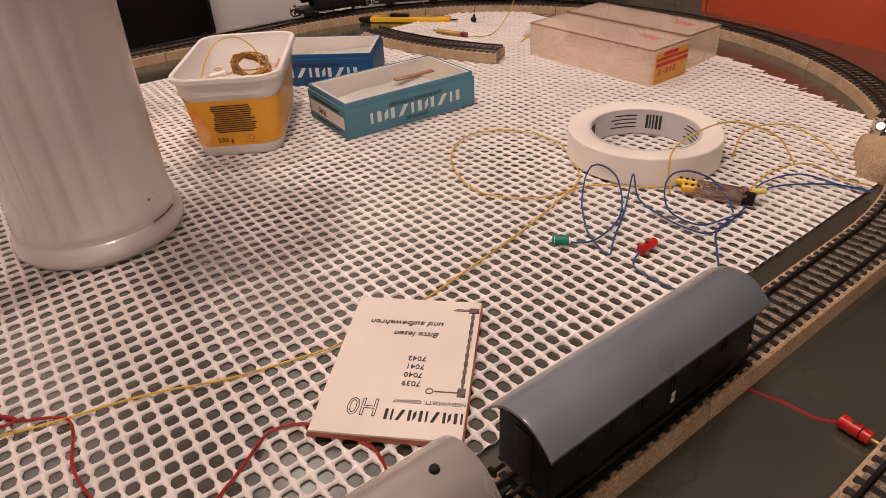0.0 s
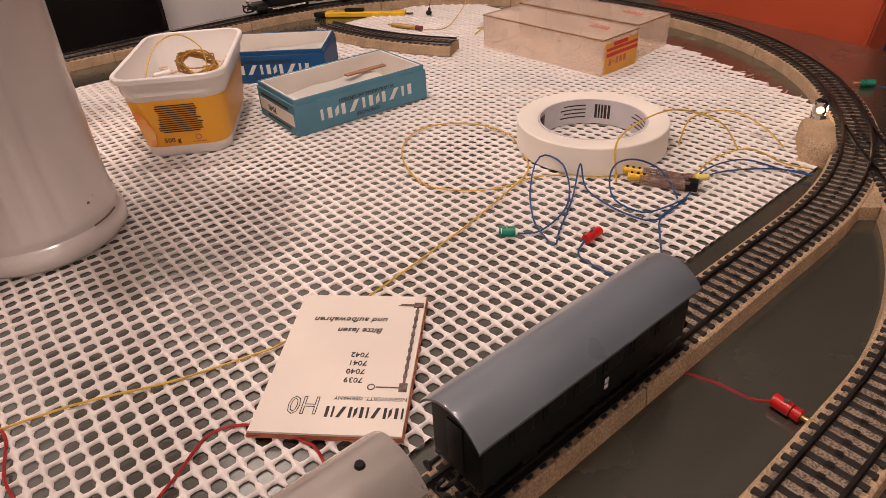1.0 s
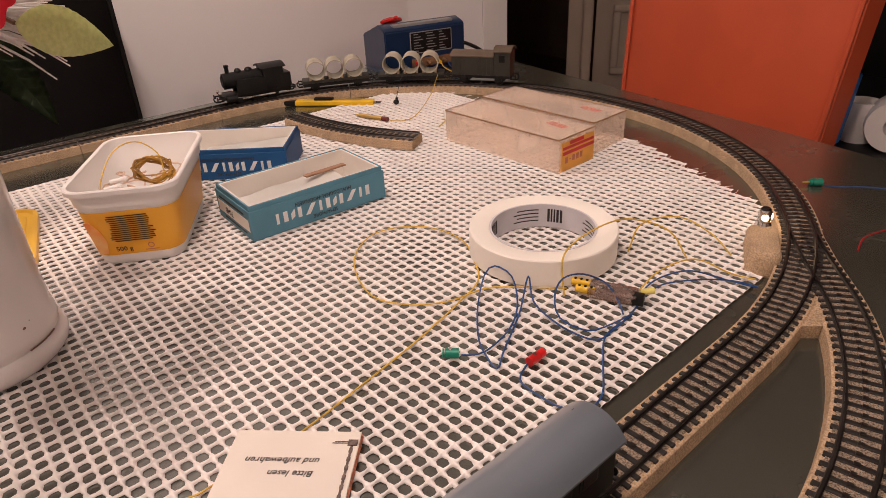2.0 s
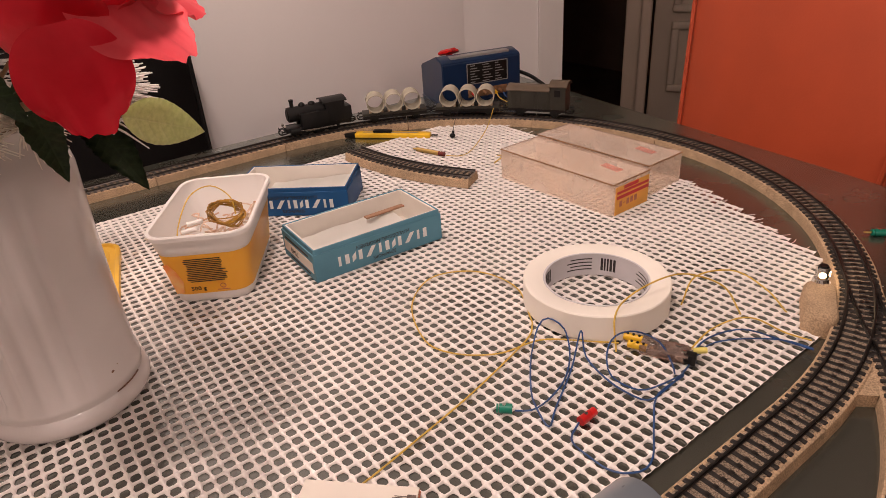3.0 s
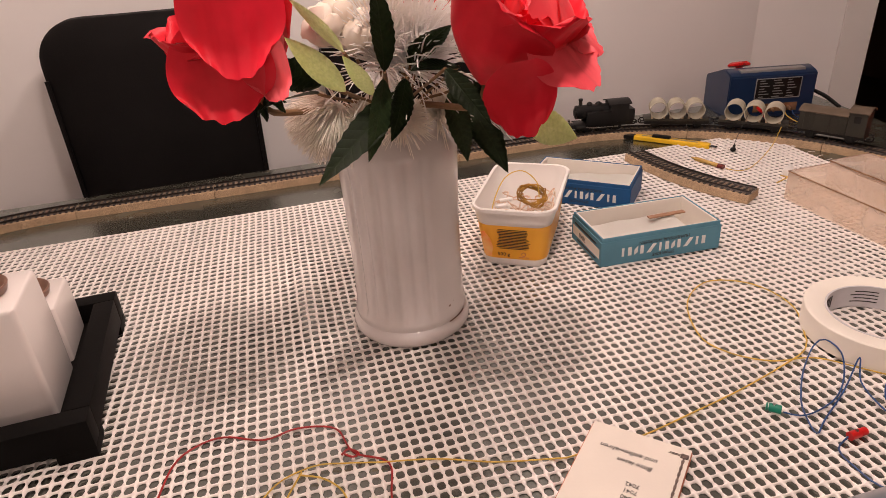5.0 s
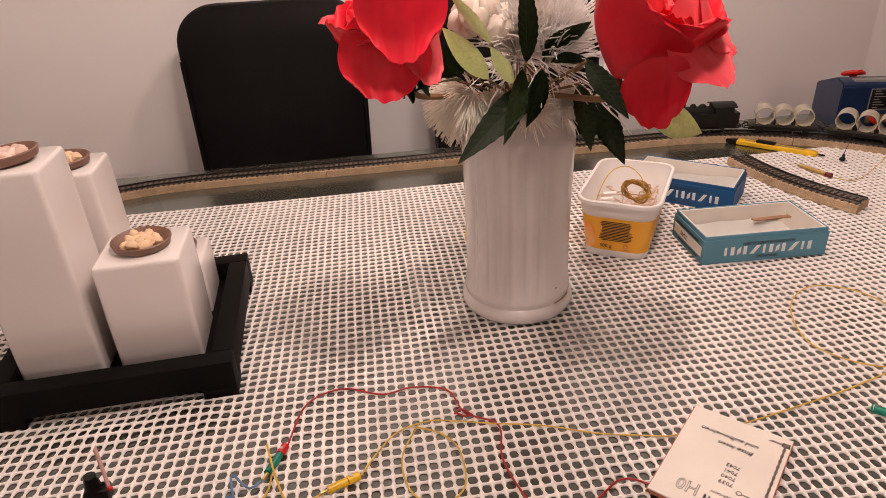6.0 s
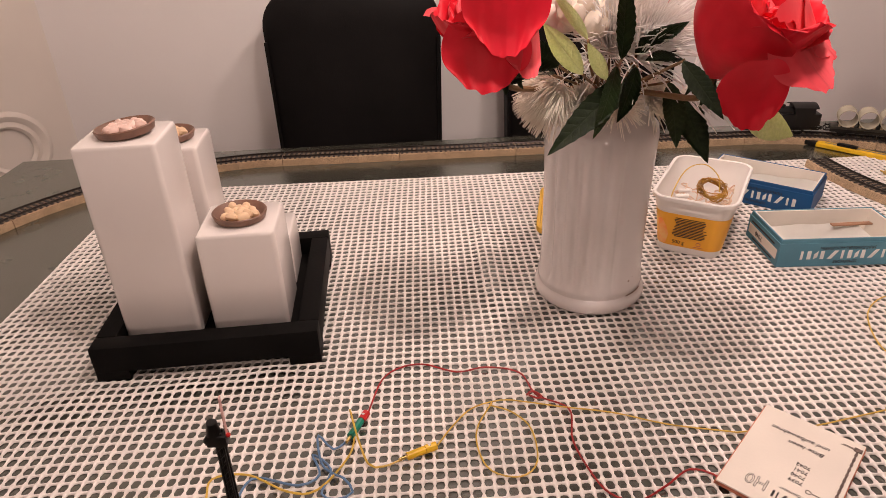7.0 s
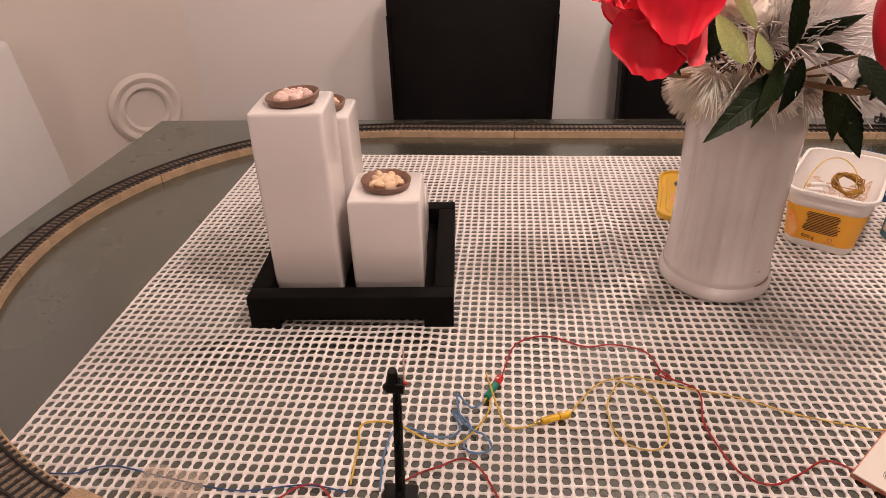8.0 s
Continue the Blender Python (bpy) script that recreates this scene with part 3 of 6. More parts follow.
def track_section(path, label, group, m, bedprof=BEDPROF, name="track_section", sleepers=None):
    """Track on cork bedding: bed, ballast strip, two rails, sleepers, contact studs."""
    t = thing(name, label, "model track", m, group)
    part("bedding", sweep(path, bedprof), M_CORK, t, "speckled cork bedding", smooth=False)
    part("ballast", sweep(path, TOPPROF), M_BALLAST, t, smooth=False)
    for s in (-1, 1):
        part("rail", sweep(path, rail_prof(s)), M_RAIL, t, smooth=False)
    length = sum(math.hypot(b[0] - a[0], b[1] - a[1]) for a, b in zip(path, path[1:]))
    k = sleepers or round(length / PITCH)
    for i in range(k):
        f = (i + 0.5) / k * (len(path) - 1)
        j = min(int(f), len(path) - 2)
        a, b = path[j], path[j + 1]
        q = [a[c] + (b[c] - a[c]) * (f - j) for c in range(3)]
        for nm, me in (("sleeper", SLEEPER), ("contact_stud", STUD)):
            o = part(nm, me, None, t)
            o.matrix_basis = pose(q[0], q[1], 0, 0, 0, math.degrees(q[2]))
    return t


def arc(r, a0, a1, n, cx=0.0, cy=None):
    """Left-hand arc from heading a0 to a1 (degrees); starts at the origin if no centre is given."""
    cy = r if cy is None else cy
    return [(cx + r * math.sin(radians(a0 + (a1 - a0) * i / n)), cy - r * math.cos(radians(a0 + (a1 - a0) * i / n)), radians(a0 + (a1 - a0) * i / n)) for i in range(n + 1)]


GAP = 0.0004
LEN = (CXR - CXL) / 4
ytrack, yback = CY - RAD, CY + RAD
straight = track_section([(GAP, 0, 0), (LEN - GAP, 0, 0)], "straight section of dark model track on cork bedding", "sections of the track oval", pose(CXL, ytrack, 0))
for k in range(1, 4):
    copy_thing(straight, pose(CXL + k * LEN, ytrack, 0))
for k in range(4):
    copy_thing(straight, pose(CXR - k * LEN, yback, 0, 0, 0, 180))
curve = track_section(arc(RAD, 0.08, 29.92, 10), "curved section of dark model track on cork bedding", "sections of the track oval", pose(CXR, ytrack, 0))
for k in range(1, 6):
    a = 30 * k
    copy_thing(curve, pose(CXR + RAD * math.sin(radians(a)), CY - RAD * math.cos(radians(a)), 0, 0, 0, a))
for k in range(6):
    a = 180 + 30 * k
    copy_thing(curve, pose(CXL + RAD * math.sin(radians(a)), CY - RAD * math.cos(radians(a)), 0, 0, 0, a))

# the outer track that leaves the oval by a turnout and runs along the front
OUT = [(-0.42 + 0.05 * k, 0.033, 0.0) for k in range(14)]
OUT = [(x, y, h) for x, y, h in OUT if x < 0.24] + arc(0.354, 0, 40, 14, 0.25, 0.387)
px0, py0, h0 = OUT[-1]
px1, py1, h1 = CXR + RAD * math.sin(radians(46)), CY - RAD * math.cos(radians(46)), radians(46)
d = math.hypot(px1 - px0, py1 - py0)
for k in range(1, 9):
    u = k / 8
    c = (2 * u ** 3 - 3 * u ** 2 + 1, u ** 3 - 2 * u ** 2 + u, -2 * u ** 3 + 3 * u ** 2, u ** 3 - u ** 2)
    OUT.append((c[0] * px0 + c[1] * d * math.cos(h0) + c[2] * px1 + c[3] * d * math.cos(h1), c[0] * py0 + c[1] * d * math.sin(h0) + c[2] * py1 + c[3] * d * math.sin(h1), h0 + (h1 - h0) * u))


def even(path, step):
    """The same way with points at even steps."""
    s = [0.0]
    for a, b in zip(path, path[1:]):
        s.append(s[-1] + math.hypot(b[0] - a[0], b[1] - a[1]))
    n = round(s[-1] / step)
    return [tuple(float(np.interp(s[-1] * i / n, s, [p[c] for p in path])) for c in range(3)) for i in range(n + 1)]


OUT = even(OUT, 0.018)
low = [(u, w - 0.0003) if w > 0 else (u, w) for u, w in BEDPROF]
track_section(OUT[:-11], "straight and curved outer track on cork bedding", "sections of the outer track", pose(0, 0, 0), low, "outer_track")
track_section(OUT[-12:], "turnout branch of dark model track on cork bedding", "sections of the outer track", pose(0, 0, -0.00025), low, "turnout")

# web of cork in the fork of the turnout
fork = bmesh.new()
loft([[(0.418, 0.094, z), (0.408, 0.104, z), (0.428, 0.108, z), (0.475, 0.122, z), (0.478, 0.112, z), (0.44, 0.092, z)] for z in (TZ, BED_H - 0.001)], fork)
solid("cork_web", fork, M_CORK, "speckled cork web in the fork of the turnout", "cork bedding", smooth=False)


def lantern_housing(m, lit):
    """Turnout drive under a ballast-coloured cover, with a small chrome lantern."""
    t = thing("turnout_lantern", "cork-coloured turnout drive with a small chrome lantern" + (", lit" if lit else ""), "turnout lantern", m)
    loops = []
    for z, s in ((TZ, 1.0), (0.011, 0.95), (0.0145, 0.86), (0.0155, 0.78)):
        loops.append([(x * s, y * s, z) for x, y in rounded(0.056, 0.023, 0.009)])
    part("cover", loft(loops), M_CORK, t, "speckled cover")
    part("screw", rod((-0.014, 0, 0.0142), (-0.014, 0, 0.0152), 0.0016), M_BLACK, t)
    if lit:
        part("lantern_base", rod((0.024, 0, 0.014), (0.024, 0, 0.018), 0.0062, 0.0052), M_CHROME, t)
        lan = part("lantern", lathe([(0.0001, 0.018), (0.0044, 0.018), (0.0048, 0.020), (0.0048, 0.0255), (0.0040, 0.0275), (0.0001, 0.0280)], 24, m=Matrix.Translation((0.024, 0, 0))), M_CHROME, t, "chrome lantern")
        part("lens", rod((0.0198, 0, 0.0225), (0.0188, 0, 0.0225), 0.0026), M_GLOW, lan, "glowing lens")
        part("lens", rod((0.024, -0.0044, 0.0225), (0.024, -0.0054, 0.0225), 0.0022), M_GLOW, lan, "glowing lens")
        part("roof", rod((0.024, 0, 0.0272), (0.024, 0, 0.0288), 0.0040, 0.0030, n=20), M_BLACK, lan)
    return t


lantern_housing(pose(0.487, 0.162, 0, 0, 0, 28), True)
lantern_housing(pose(-0.415, 0.132, 0, 0, 0, -20), False)
glint = bpy.data.lights.new("lantern_bulb", "POINT")
glint.energy, glint.shadow_soft_size, glint.color = 0.012, 0.003, (1.0, 0.7, 0.4)
new("lantern_bulb", glint).location = (0.530, 0.176, 0.0235)

# loose curved piece on the mat
loose = track_section(arc(RAD, 0, 30, 10), "loose curved track piece lying on the mat", "sections of the track oval", pose(0.4203, 0.714, 0.0010 - TZ, 0, 0, 270.6), name="loose_track")


# ---- the trains ----
WHEEL = mesh_of(lathe([(0.0001, -0.0012), (0.0045, -0.0012), (0.0050, -0.0006), (0.0056, -0.0002), (0.0056, 0.0004), (0.003, 0.0006), (0.0001, 0.0010)], 20), "wheel", M_BLACK, True)
TOPRAIL = RAIL_Z + 0.0024


def running_gear(t, xs, half=0.0078, zs=1.0):
    for x in xs:
        for s in (-1, 1):
            w = part("wheel", WHEEL, None, t)
            w.matrix_basis = pose(x, s * half, TOPRAIL + 0.0056 / zs, -90 * s) @ Matrix.Diagonal((1.1, 1.1 / zs, 1, 1))
        part("axle", rod((x, -half, TOPRAIL + 0.005), (x, half, TOPRAIL + 0.005), 0.0008), M_BLACK, t)
        for s in (-1, 1):
            part("axle_box", box(x - 0.004, x + 0.004, s * 0.0098 - 0.001, s * 0.0098 + 0.001, TOPRAIL + 0.0025, TOPRAIL + 0.0085, 0.0006), M_BLACK, t)


def ends(t, x, z=0.0085):
    """Buffers and hook couplings at both ends."""
    for e in (-1, 1):
        for s in (-1, 1):
            b = rod((e * x, s * 0.0085, TOPRAIL + z), (e * (x + 0.005), s * 0.0085, TOPRAIL + z), 0.0009)
            rod((e * (x + 0.005), s * 0.0085, TOPRAIL + z), (e * (x + 0.0058), s * 0.0085, TOPRAIL + z), 0.0022, bm=b)
            part("buffer", b, M_BLACK, t)
        h = tube(smooth_line([(e * (x - 0.004), 0, TOPRAIL + 0.004), (e * (x + 0.006), 0, TOPRAIL + 0.004), (e * (x + 0.008), 0, TOPRAIL + 0.008), (e * (x + 0.005), 0, TOPRAIL + 0.009)], 0.002), 0.0009)
        part("coupling", h, M_BLACK, t)


def coach(label, length, body, roof_mat, m, band=None, vents=0):
    """Short four-wheeled passenger coach with an arched sheet roof."""
    t = thing("passenger_coach", label, "model coach", m, "coaches of the passenger train")
    x, w, z0, z1 = length / 2, 0.0128, TOPRAIL + 0.0085, TOPRAIL + 0.0344
    part("body", box(-x + 0.002, x - 0.002, -w, w, z0, z1, 0.0012), body, t)
    rows = 6
    for s in (-1, 1):
        for k in range(rows):
            cx = -x + 0.012 + (length - 0.024) * (k + 0.5) / rows
            fr = part("window", box(cx - 0.0058, cx + 0.0058, s * w - 0.0004, s * w + 0.0004, z1 - 0.0125, z1 - 0.0035, 0.0003), band or M_BLACK, t)
            part("pane", box(cx - 0.0043, cx + 0.0043, s * w - 0.0007, s * w + 0.0007, z1 - 0.0112, z1 - 0.0048), M_BLACK, fr, smooth=False)
        part("footboard", box(-x + 0.004, x - 0.004, s * (w + 0.0012) - 0.0012, s * (w + 0.0012) + 0.0012, TOPRAIL + 0.0030, TOPRAIL + 0.0040), M_BLACK, t)
    for e in (-1, 1):
        part("end_door", box(e * (x - 0.002) - 0.0006, e * (x - 0.002) + 0.0006, -0.004, 0.004, z0 + 0.001, z1 - 0.002, 0.0004), M_BLACK, t)
    part("underframe", box(-x + 0.003, x - 0.003, -0.0105, 0.0105, TOPRAIL + 0.0055, z0 + 0.0002, 0.0006), M_BLACK, t)
    arcp = []
    for k in range(15):
        a = -1 + 2 * k / 14
        arcp.append((a * 0.0150, z1 + 0.0075 - 0.0085 * abs(a) ** 2.3))
    loop = arcp + [(a, z - 0.0012) for a, z in arcp[::-1]]
    roof = part("roof", loft([[(e, u, v - d) for u, v in loop] for e, d in ((-x - 0.001, 0.0005), (-x + 0.001, 0), (x - 0.001, 0), (x + 0.001, 0.0005))]), roof_mat, t)
    for k in range(vents):
        vx = -x + length * (k + 0.5) / vents
        part("roof_vent", rod((vx, 0, z1 + 0.0072), (vx, 0, z1 + 0.0086), 0.0019, 0.0014), M_BLACK, roof)
    running_gear(t, (-x * 0.55, x * 0.55))
    ends(t, x - 0.001)
    return t


grey = coach("dark coach with a plain blue-grey arched roof on the track", 0.1215, M_COACHGRN, M_ROOFGREY, pose(0.1638, ytrack, 0))
bars("coach_mark", [(-0.0011, 0.0011, 0.0012, 0.0024), (-0.0011, 0.0011, -0.0018, 0.0022)], grey, M_WHITEINK, pose(0.004, -0.0137, TOPRAIL + 0.018, 90, 0, 0))
coach("red coach with cream window frames and a silver vented roof", 0.121, M_COACHRED, M_ROOFSILV, pose(0.0205, ytrack, 0), M_CREAM, 5)


# bodies ride higher than their plan size above the rail
TALL = Matrix.Translation((0, 0, TOPRAIL)) @ Matrix.Diagonal((1, 1, 1.25, 1)) @ Matrix.Translation((0, 0, -TOPRAIL))


def on_loop(angle):
    """Pose on the right-hand curve, running forwards and to the left; angle in degrees from the curve's east."""
    return pose(CXR + RAD * math.cos(radians(angle)), CY + RAD * math.sin(radians(angle)), 0, 0, 0, angle + 90)


def tank_engine(m):
    """Small black six-wheeled tank engine."""
    t = thing("steam_engine", "black model tank engine with red lettering panel at the rear", "model locomotive", m @ TALL @ Matrix.Diagonal((1.07, 1.07, 0.97, 1)))
    z = TOPRAIL
    part("frame", box(-0.044, 0.044, -0.0095, 0.0095, z + 0.006, z + 0.011, 0.0008), M_BLACK, t)
    b = rod((-0.010, 0, z + 0.0245), (0.037, 0, z + 0.0245), 0.0085, n=24)
    part("boiler", b, M_BLACK, t)
    part("smokebox_door", rod((0.037, 0, z + 0.0245), (0.0385, 0, z + 0.0245), 0.0075, 0.006, n=24), M_BLACK, t)
    for s in (-1, 1):
        part("water_tank", box(-0.012, 0.024, s * 0.0112 - 0.0035, s * 0.0112 + 0.0035, z + 0.011, z + 0.026, 0.0008), M_BLACK, t)
        part("lamp", rod((0.043, s * 0.006, z + 0.0135), (0.046, s * 0.006, z + 0.0135), 0.0018), M_CHROME, t)
        part("cylinder", rod((0.026, s * 0.011, z + 0.0075), (0.039, s * 0.011, z + 0.0075), 0.0038), M_BLACK, t)
        part("coupling_rod", box(-0.022, 0.020, s * 0.0118 - 0.0005, s * 0.0118 + 0.0005, z + 0.0052, z + 0.0068), M_CHROME, t, "bare metal rod", smooth=False)
        part("side_rod", rod((0.0, s * 0.0125, z + 0.006), (0.030, s * 0.0125, z + 0.0078), 0.0007), M_CHROME, t, "bare metal rod")
    part("chimney", lathe([(0.0026, z + 0.030), (0.0024, z + 0.038), (0.0031, z + 0.0395), (0.0029, z + 0.041), (0.0001, z + 0.0405)], 16, m=Matrix.Translation((0.030, 0, 0))), M_BLACK, t)
    part("steam_dome", ball((0.017, 0, z + 0.0325), 0.0045, squash=(1, 1, 0.9)), M_BLACK, t)
    part("sand_dome", ball((0.004, 0, z + 0.0325), 0.0042, squash=(1.2, 1, 0.85)), M_BLACK, t)
    part("cab", box(-0.036, -0.010, -0.0135, 0.0135, z + 0.011, z + 0.034, 0.0008), M_BLACK, t)
    part("bunker", box(-0.045, -0.036, -0.0125, 0.0125, z + 0.011, z + 0.026, 0.0008), M_BLACK, t)
    arcp = [(-1 + k / 5, 0.0035 * (1 - (-1 + k / 5) ** 2)) for k in range(11)]
    loop = [(a * 0.0150, z + 0.034 + h) for a, h in arcp] + [(a * 0.0150, z + 0.033 + h) for a, h in arcp[::-1]]
    part("cab_roof", loft([[(x, u, v) for u, v in loop] for x in (-0.039, -0.007)]), M_BLACK, t)
    part("rear_plate", box(-0.0455, -0.045, -0.006, 0.006, z + 0.014, z + 0.024), mat("rear_plate_red", (0.35, 0.10, 0.05), 0.5), t, "faded red plate", smooth=False)
    for x in (-0.020, 0.0, 0.020):
        for s in (-1, 1):
            w = part("wheel", WHEEL, None, t)
            w.matrix_basis = pose(x, s * 0.0080, z + 0.0066, -90 * s) @ Matrix.Diagonal((1.4, 1.25, 1, 1))
    ends(t, 0.044)
    return t


def pipe_wagon(m):
    """Low flat wagon with three short concrete pipes laid across it."""
    t = thing("flat_wagon", "dark low flat wagon loaded with three pale pipes", "model wagon", m @ TALL, "wagons of the goods train")
    z = TOPRAIL
    part("deck", box(-0.046, 0.046, -0.0115, 0.0115, z + 0.0085, z + 0.0115, 0.0006), M_WAGON, t)
    for s in (-1, 1):
        part("sole_bar", box(-0.046, 0.046, s * 0.0108 - 0.001, s * 0.0108 + 0.001, z + 0.0050, z + 0.0086), M_BLACK, t, smooth=False)
    for k in (-1, 0, 1):
        cx = 0.0262 * k
        for e in (-1, 1):
            for s in (-1, 1):
                part("chock", box(cx + e * 0.0085 - 0.0016, cx + e * 0.0085 + 0.0016, s * 0.009 - 0.0016, s * 0.009 + 0.0016, z + 0.0112, z + 0.0150, 0.0004), M_CREAM if s > 0 else M_BLACK, t)
    running_gear(t, (-0.030, 0.030), zs=1.25)
    ends(t, 0.046)
    for k in (-1, 0, 1):
        p = lathe([(0.0117, -0.0148), (0.0126, -0.0148), (0.0128, -0.0140), (0.0128, 0.0140), (0.0126, 0.0148), (0.0117, 0.0148), (0.0115, 0.0140), (0.0115, -0.0140), (0.0117, -0.0148)], 40)
        solid("concrete_pipe", p, M_PIPE, "pale grey-beige pipe lying across a flat wagon", "pipe", m @ pose(0.0262 * k, 0, z + 0.0145 + 0.0130, 90, 0, 0), "pipes on the wagons")
    return t


def brake_van(m):
    """Plank-sided goods van with a raised brakesman's cabin at one end."""
    t = thing("goods_van", "olive-brown goods van with a raised brake cabin", "model wagon", m @ TALL @ Matrix.Diagonal((1.03, 1.05, 1.04, 1)), "wagons of the goods train")
    z = TOPRAIL
    part("body", box(-0.018, 0.040, -0.0125, 0.0125, z + 0.009, z + 0.029, 0.0006), M_WAGON, t)
    part("cabin", box(-0.040, -0.0182, -0.0120, 0.0120, z + 0.009, z + 0.034, 0.0006), M_WAGON, t)
    for s in (-1, 1):
        for k in range(9):
            x = -0.014 + 0.006 * k
            part("plank_rib", box(x - 0.0004, x + 0.0004, s * 0.0125 - 0.0005, s * 0.0125 + 0.0005, z + 0.010, z + 0.028), M_WAGON, t, smooth=False)
        part("sliding_door", box(0.002, 0.020, s * 0.0130 - 0.0006, s * 0.0130 + 0.0006, z + 0.010, z + 0.0275, 0.0003), M_WAGON, t)
        part("cabin_window", box(-0.033, -0.025, s * 0.0120 - 0.0005, s * 0.0120 + 0.0005, z + 0.023, z + 0.030), M_BLACK, t, smooth=False)
    for nm, x0, x1, h in (("van_roof", -0.0185, 0.0415, 0.029), ("cabin_roof", -0.042, -0.0175, 0.034)):
        arcp = [(-1 + k / 6, 0.0042 * (1 - abs(-1 + k / 6) ** 2.2)) for k in range(13)]
        loop = [(a * 0.0145, z + h + v) for a, v in arcp] + [(a * 0.0145, z + h - 0.001 + v) for a, v in arcp[::-1]]
        part(nm, loft([[(x, u, v) for u, v in loop] for x in (x0, x1)]), M_WAGONROOF, t)
    part("underframe", box(-0.040, 0.040, -0.0105, 0.0105, z + 0.006, z + 0.0092), M_BLACK, t, smooth=False)
    running_gear(t, (-0.024, 0.024), zs=1.3)
    ends(t, 0.041)
    return t


tank_engine(on_loop(80.8))
pipe_wagon(on_loop(62.8))
pipe_wagon(on_loop(45.6))
brake_van(on_loop(29.2))


# ---- things on the mat ----
def mark_block(parent, m, w, h, k, material):
    """One plain block of a maker's mark: bars and wedges of uneven width."""
    a, b, s = w / 2, h / 2, 0.17 * w
    shapes = ([(-a, -b), (-a + 2.2 * s, -b), (-a + 2.2 * s, b), (-a, b)], [(a - 1.4 * s, -b), (a, -b), (a, b), (a - 1.4 * s, b)]), \
             ([(-a, -b), (-a + 2.4 * s, -b), (a, b), (a - 2.4 * s, b)],), \
             ([(-a * 0.9, -b), (-a * 0.9 + 2.0 * s, -b), (-a * 0.9 + 2.0 * s, b), (-a * 0.9, b)], [(0.3 * a, -b), (a, -b * 0.2), (a, b), (0.3 * a, b * 0.5)])
    bm = bmesh.new()
    for pts in shapes[k % 3]:
        loft([[(x, y, z) for x, y in pts] for z in (0, 0.0002)], bm)
    o = part("mark_block", bm, material, parent, smooth=False)
    o.matrix_basis = m


def open_box(name, label, w, d, h, m, card, text, sub1, sub2):
    """Card box bottom without a lid: four walls with thickness, a lined floor, printed long side facing local -y."""
    t = thing(name, label, "box", m, "signal boxes")
    k = 0.0016
    part("floor", box(-w / 2, w / 2, -d / 2, d / 2, 0, 0.0012), card, t, smooth=False)
    inner = (("front", -w / 2, w / 2, -d / 2, -d / 2 + k), ("back", -w / 2, w / 2, d / 2 - k, d / 2), ("side", -w / 2, -w / 2 + k, -d / 2 + k, d / 2 - k), ("side", w / 2 - k, w / 2, -d / 2 + k, d / 2 - k))
    for nm, x0, x1, y0, y1 in inner:
        part(nm + "_wall", box(x0, x1, y0, y1, 0.0012, h, 0.0004, seg=1), card, t)
    # white lining, a little lower than the rim, and the step of the lid seat outside
    for x0, x1, y0, y1 in ((-w / 2 + k, w / 2 - k, -d / 2 + k, -d / 2 + 2 * k), (-w / 2 + k, w / 2 - k, d / 2 - 2 * k, d / 2 - k), (-w / 2 + k, -w / 2 + 2 * k, -d / 2 + 2 * k, d / 2 - 2 * k), (w / 2 - 2 * k, w / 2 - k, -d / 2 + 2 * k, d / 2 - 2 * k)):
        part("lining", box(x0, x1, y0, y1, 0.0012, h - 0.0006), M_CARDIN, t, "white card lining", smooth=False)
    part("lining_floor", box(-w / 2 + 2 * k, w / 2 - 2 * k, -d / 2 + 2 * k, d / 2 - 2 * k, 0.0012, 0.0022), M_CARDIN, t, "white card lining", smooth=False)
    e = 0.0011
    for x0, x1, y0, y1 in ((-w / 2 - e, w / 2 + e, -d / 2 - e, -d / 2), (-w / 2 - e, w / 2 + e, d / 2, d / 2 + e), (-w / 2 - e, -w / 2, -d / 2, d / 2), (w / 2, w / 2 + e, -d / 2, d / 2)):
        part("sleeve_wall", box(x0, x1, y0, y1, 0.0002, h * 0.86, 0.0003, seg=1), card, t)
    face = pose(0, -d / 2 - e - 0.0001, h * 0.43, 90, 0, 0) @ pose(0, 0, 0, 0, 0, 180)
    # maker's name as plain blocks in its colour
    for i in range(7):
        mark_block(t, face @ pose((i - 3) * w * 0.105 - w * 0.02, 0, 0), w * 0.082, h * 0.30, i, M_WHITEINK)
    words("print", sub1, h * 0.155, t, M_INK, face @ pose(-w * 0.02, h * 0.25, 0.0001), squeeze=0.9)
    words("print", sub2, h * 0.155, t, M_INK, face @ pose(-w * 0.02, -h * 0.25, 0.0001), squeeze=0.9)
    end = pose(-w / 2 - e - 0.0001, 0, h * 0.42, 90, 0, -90)
    lab = part("end_label", box(-d * 0.46, d * 0.46, -h * 0.17, h * 0.17, 0, 0.0002), M_CARDIN, t, "white end label", smooth=False)
    lab.matrix_basis = end
    words("label_number", text, h * 0.26, t, M_INK, end @ pose(-d * 0.12, 0, 0.0003, 0, 0, 180))
    bars("label_print", [(-d * 0.40, d * 0.35, h * 0.28, h * 0.06), (-d * 0.30, d * 0.35, -h * 0.27, h * 0.05)], t, M_INK, end)
    return t


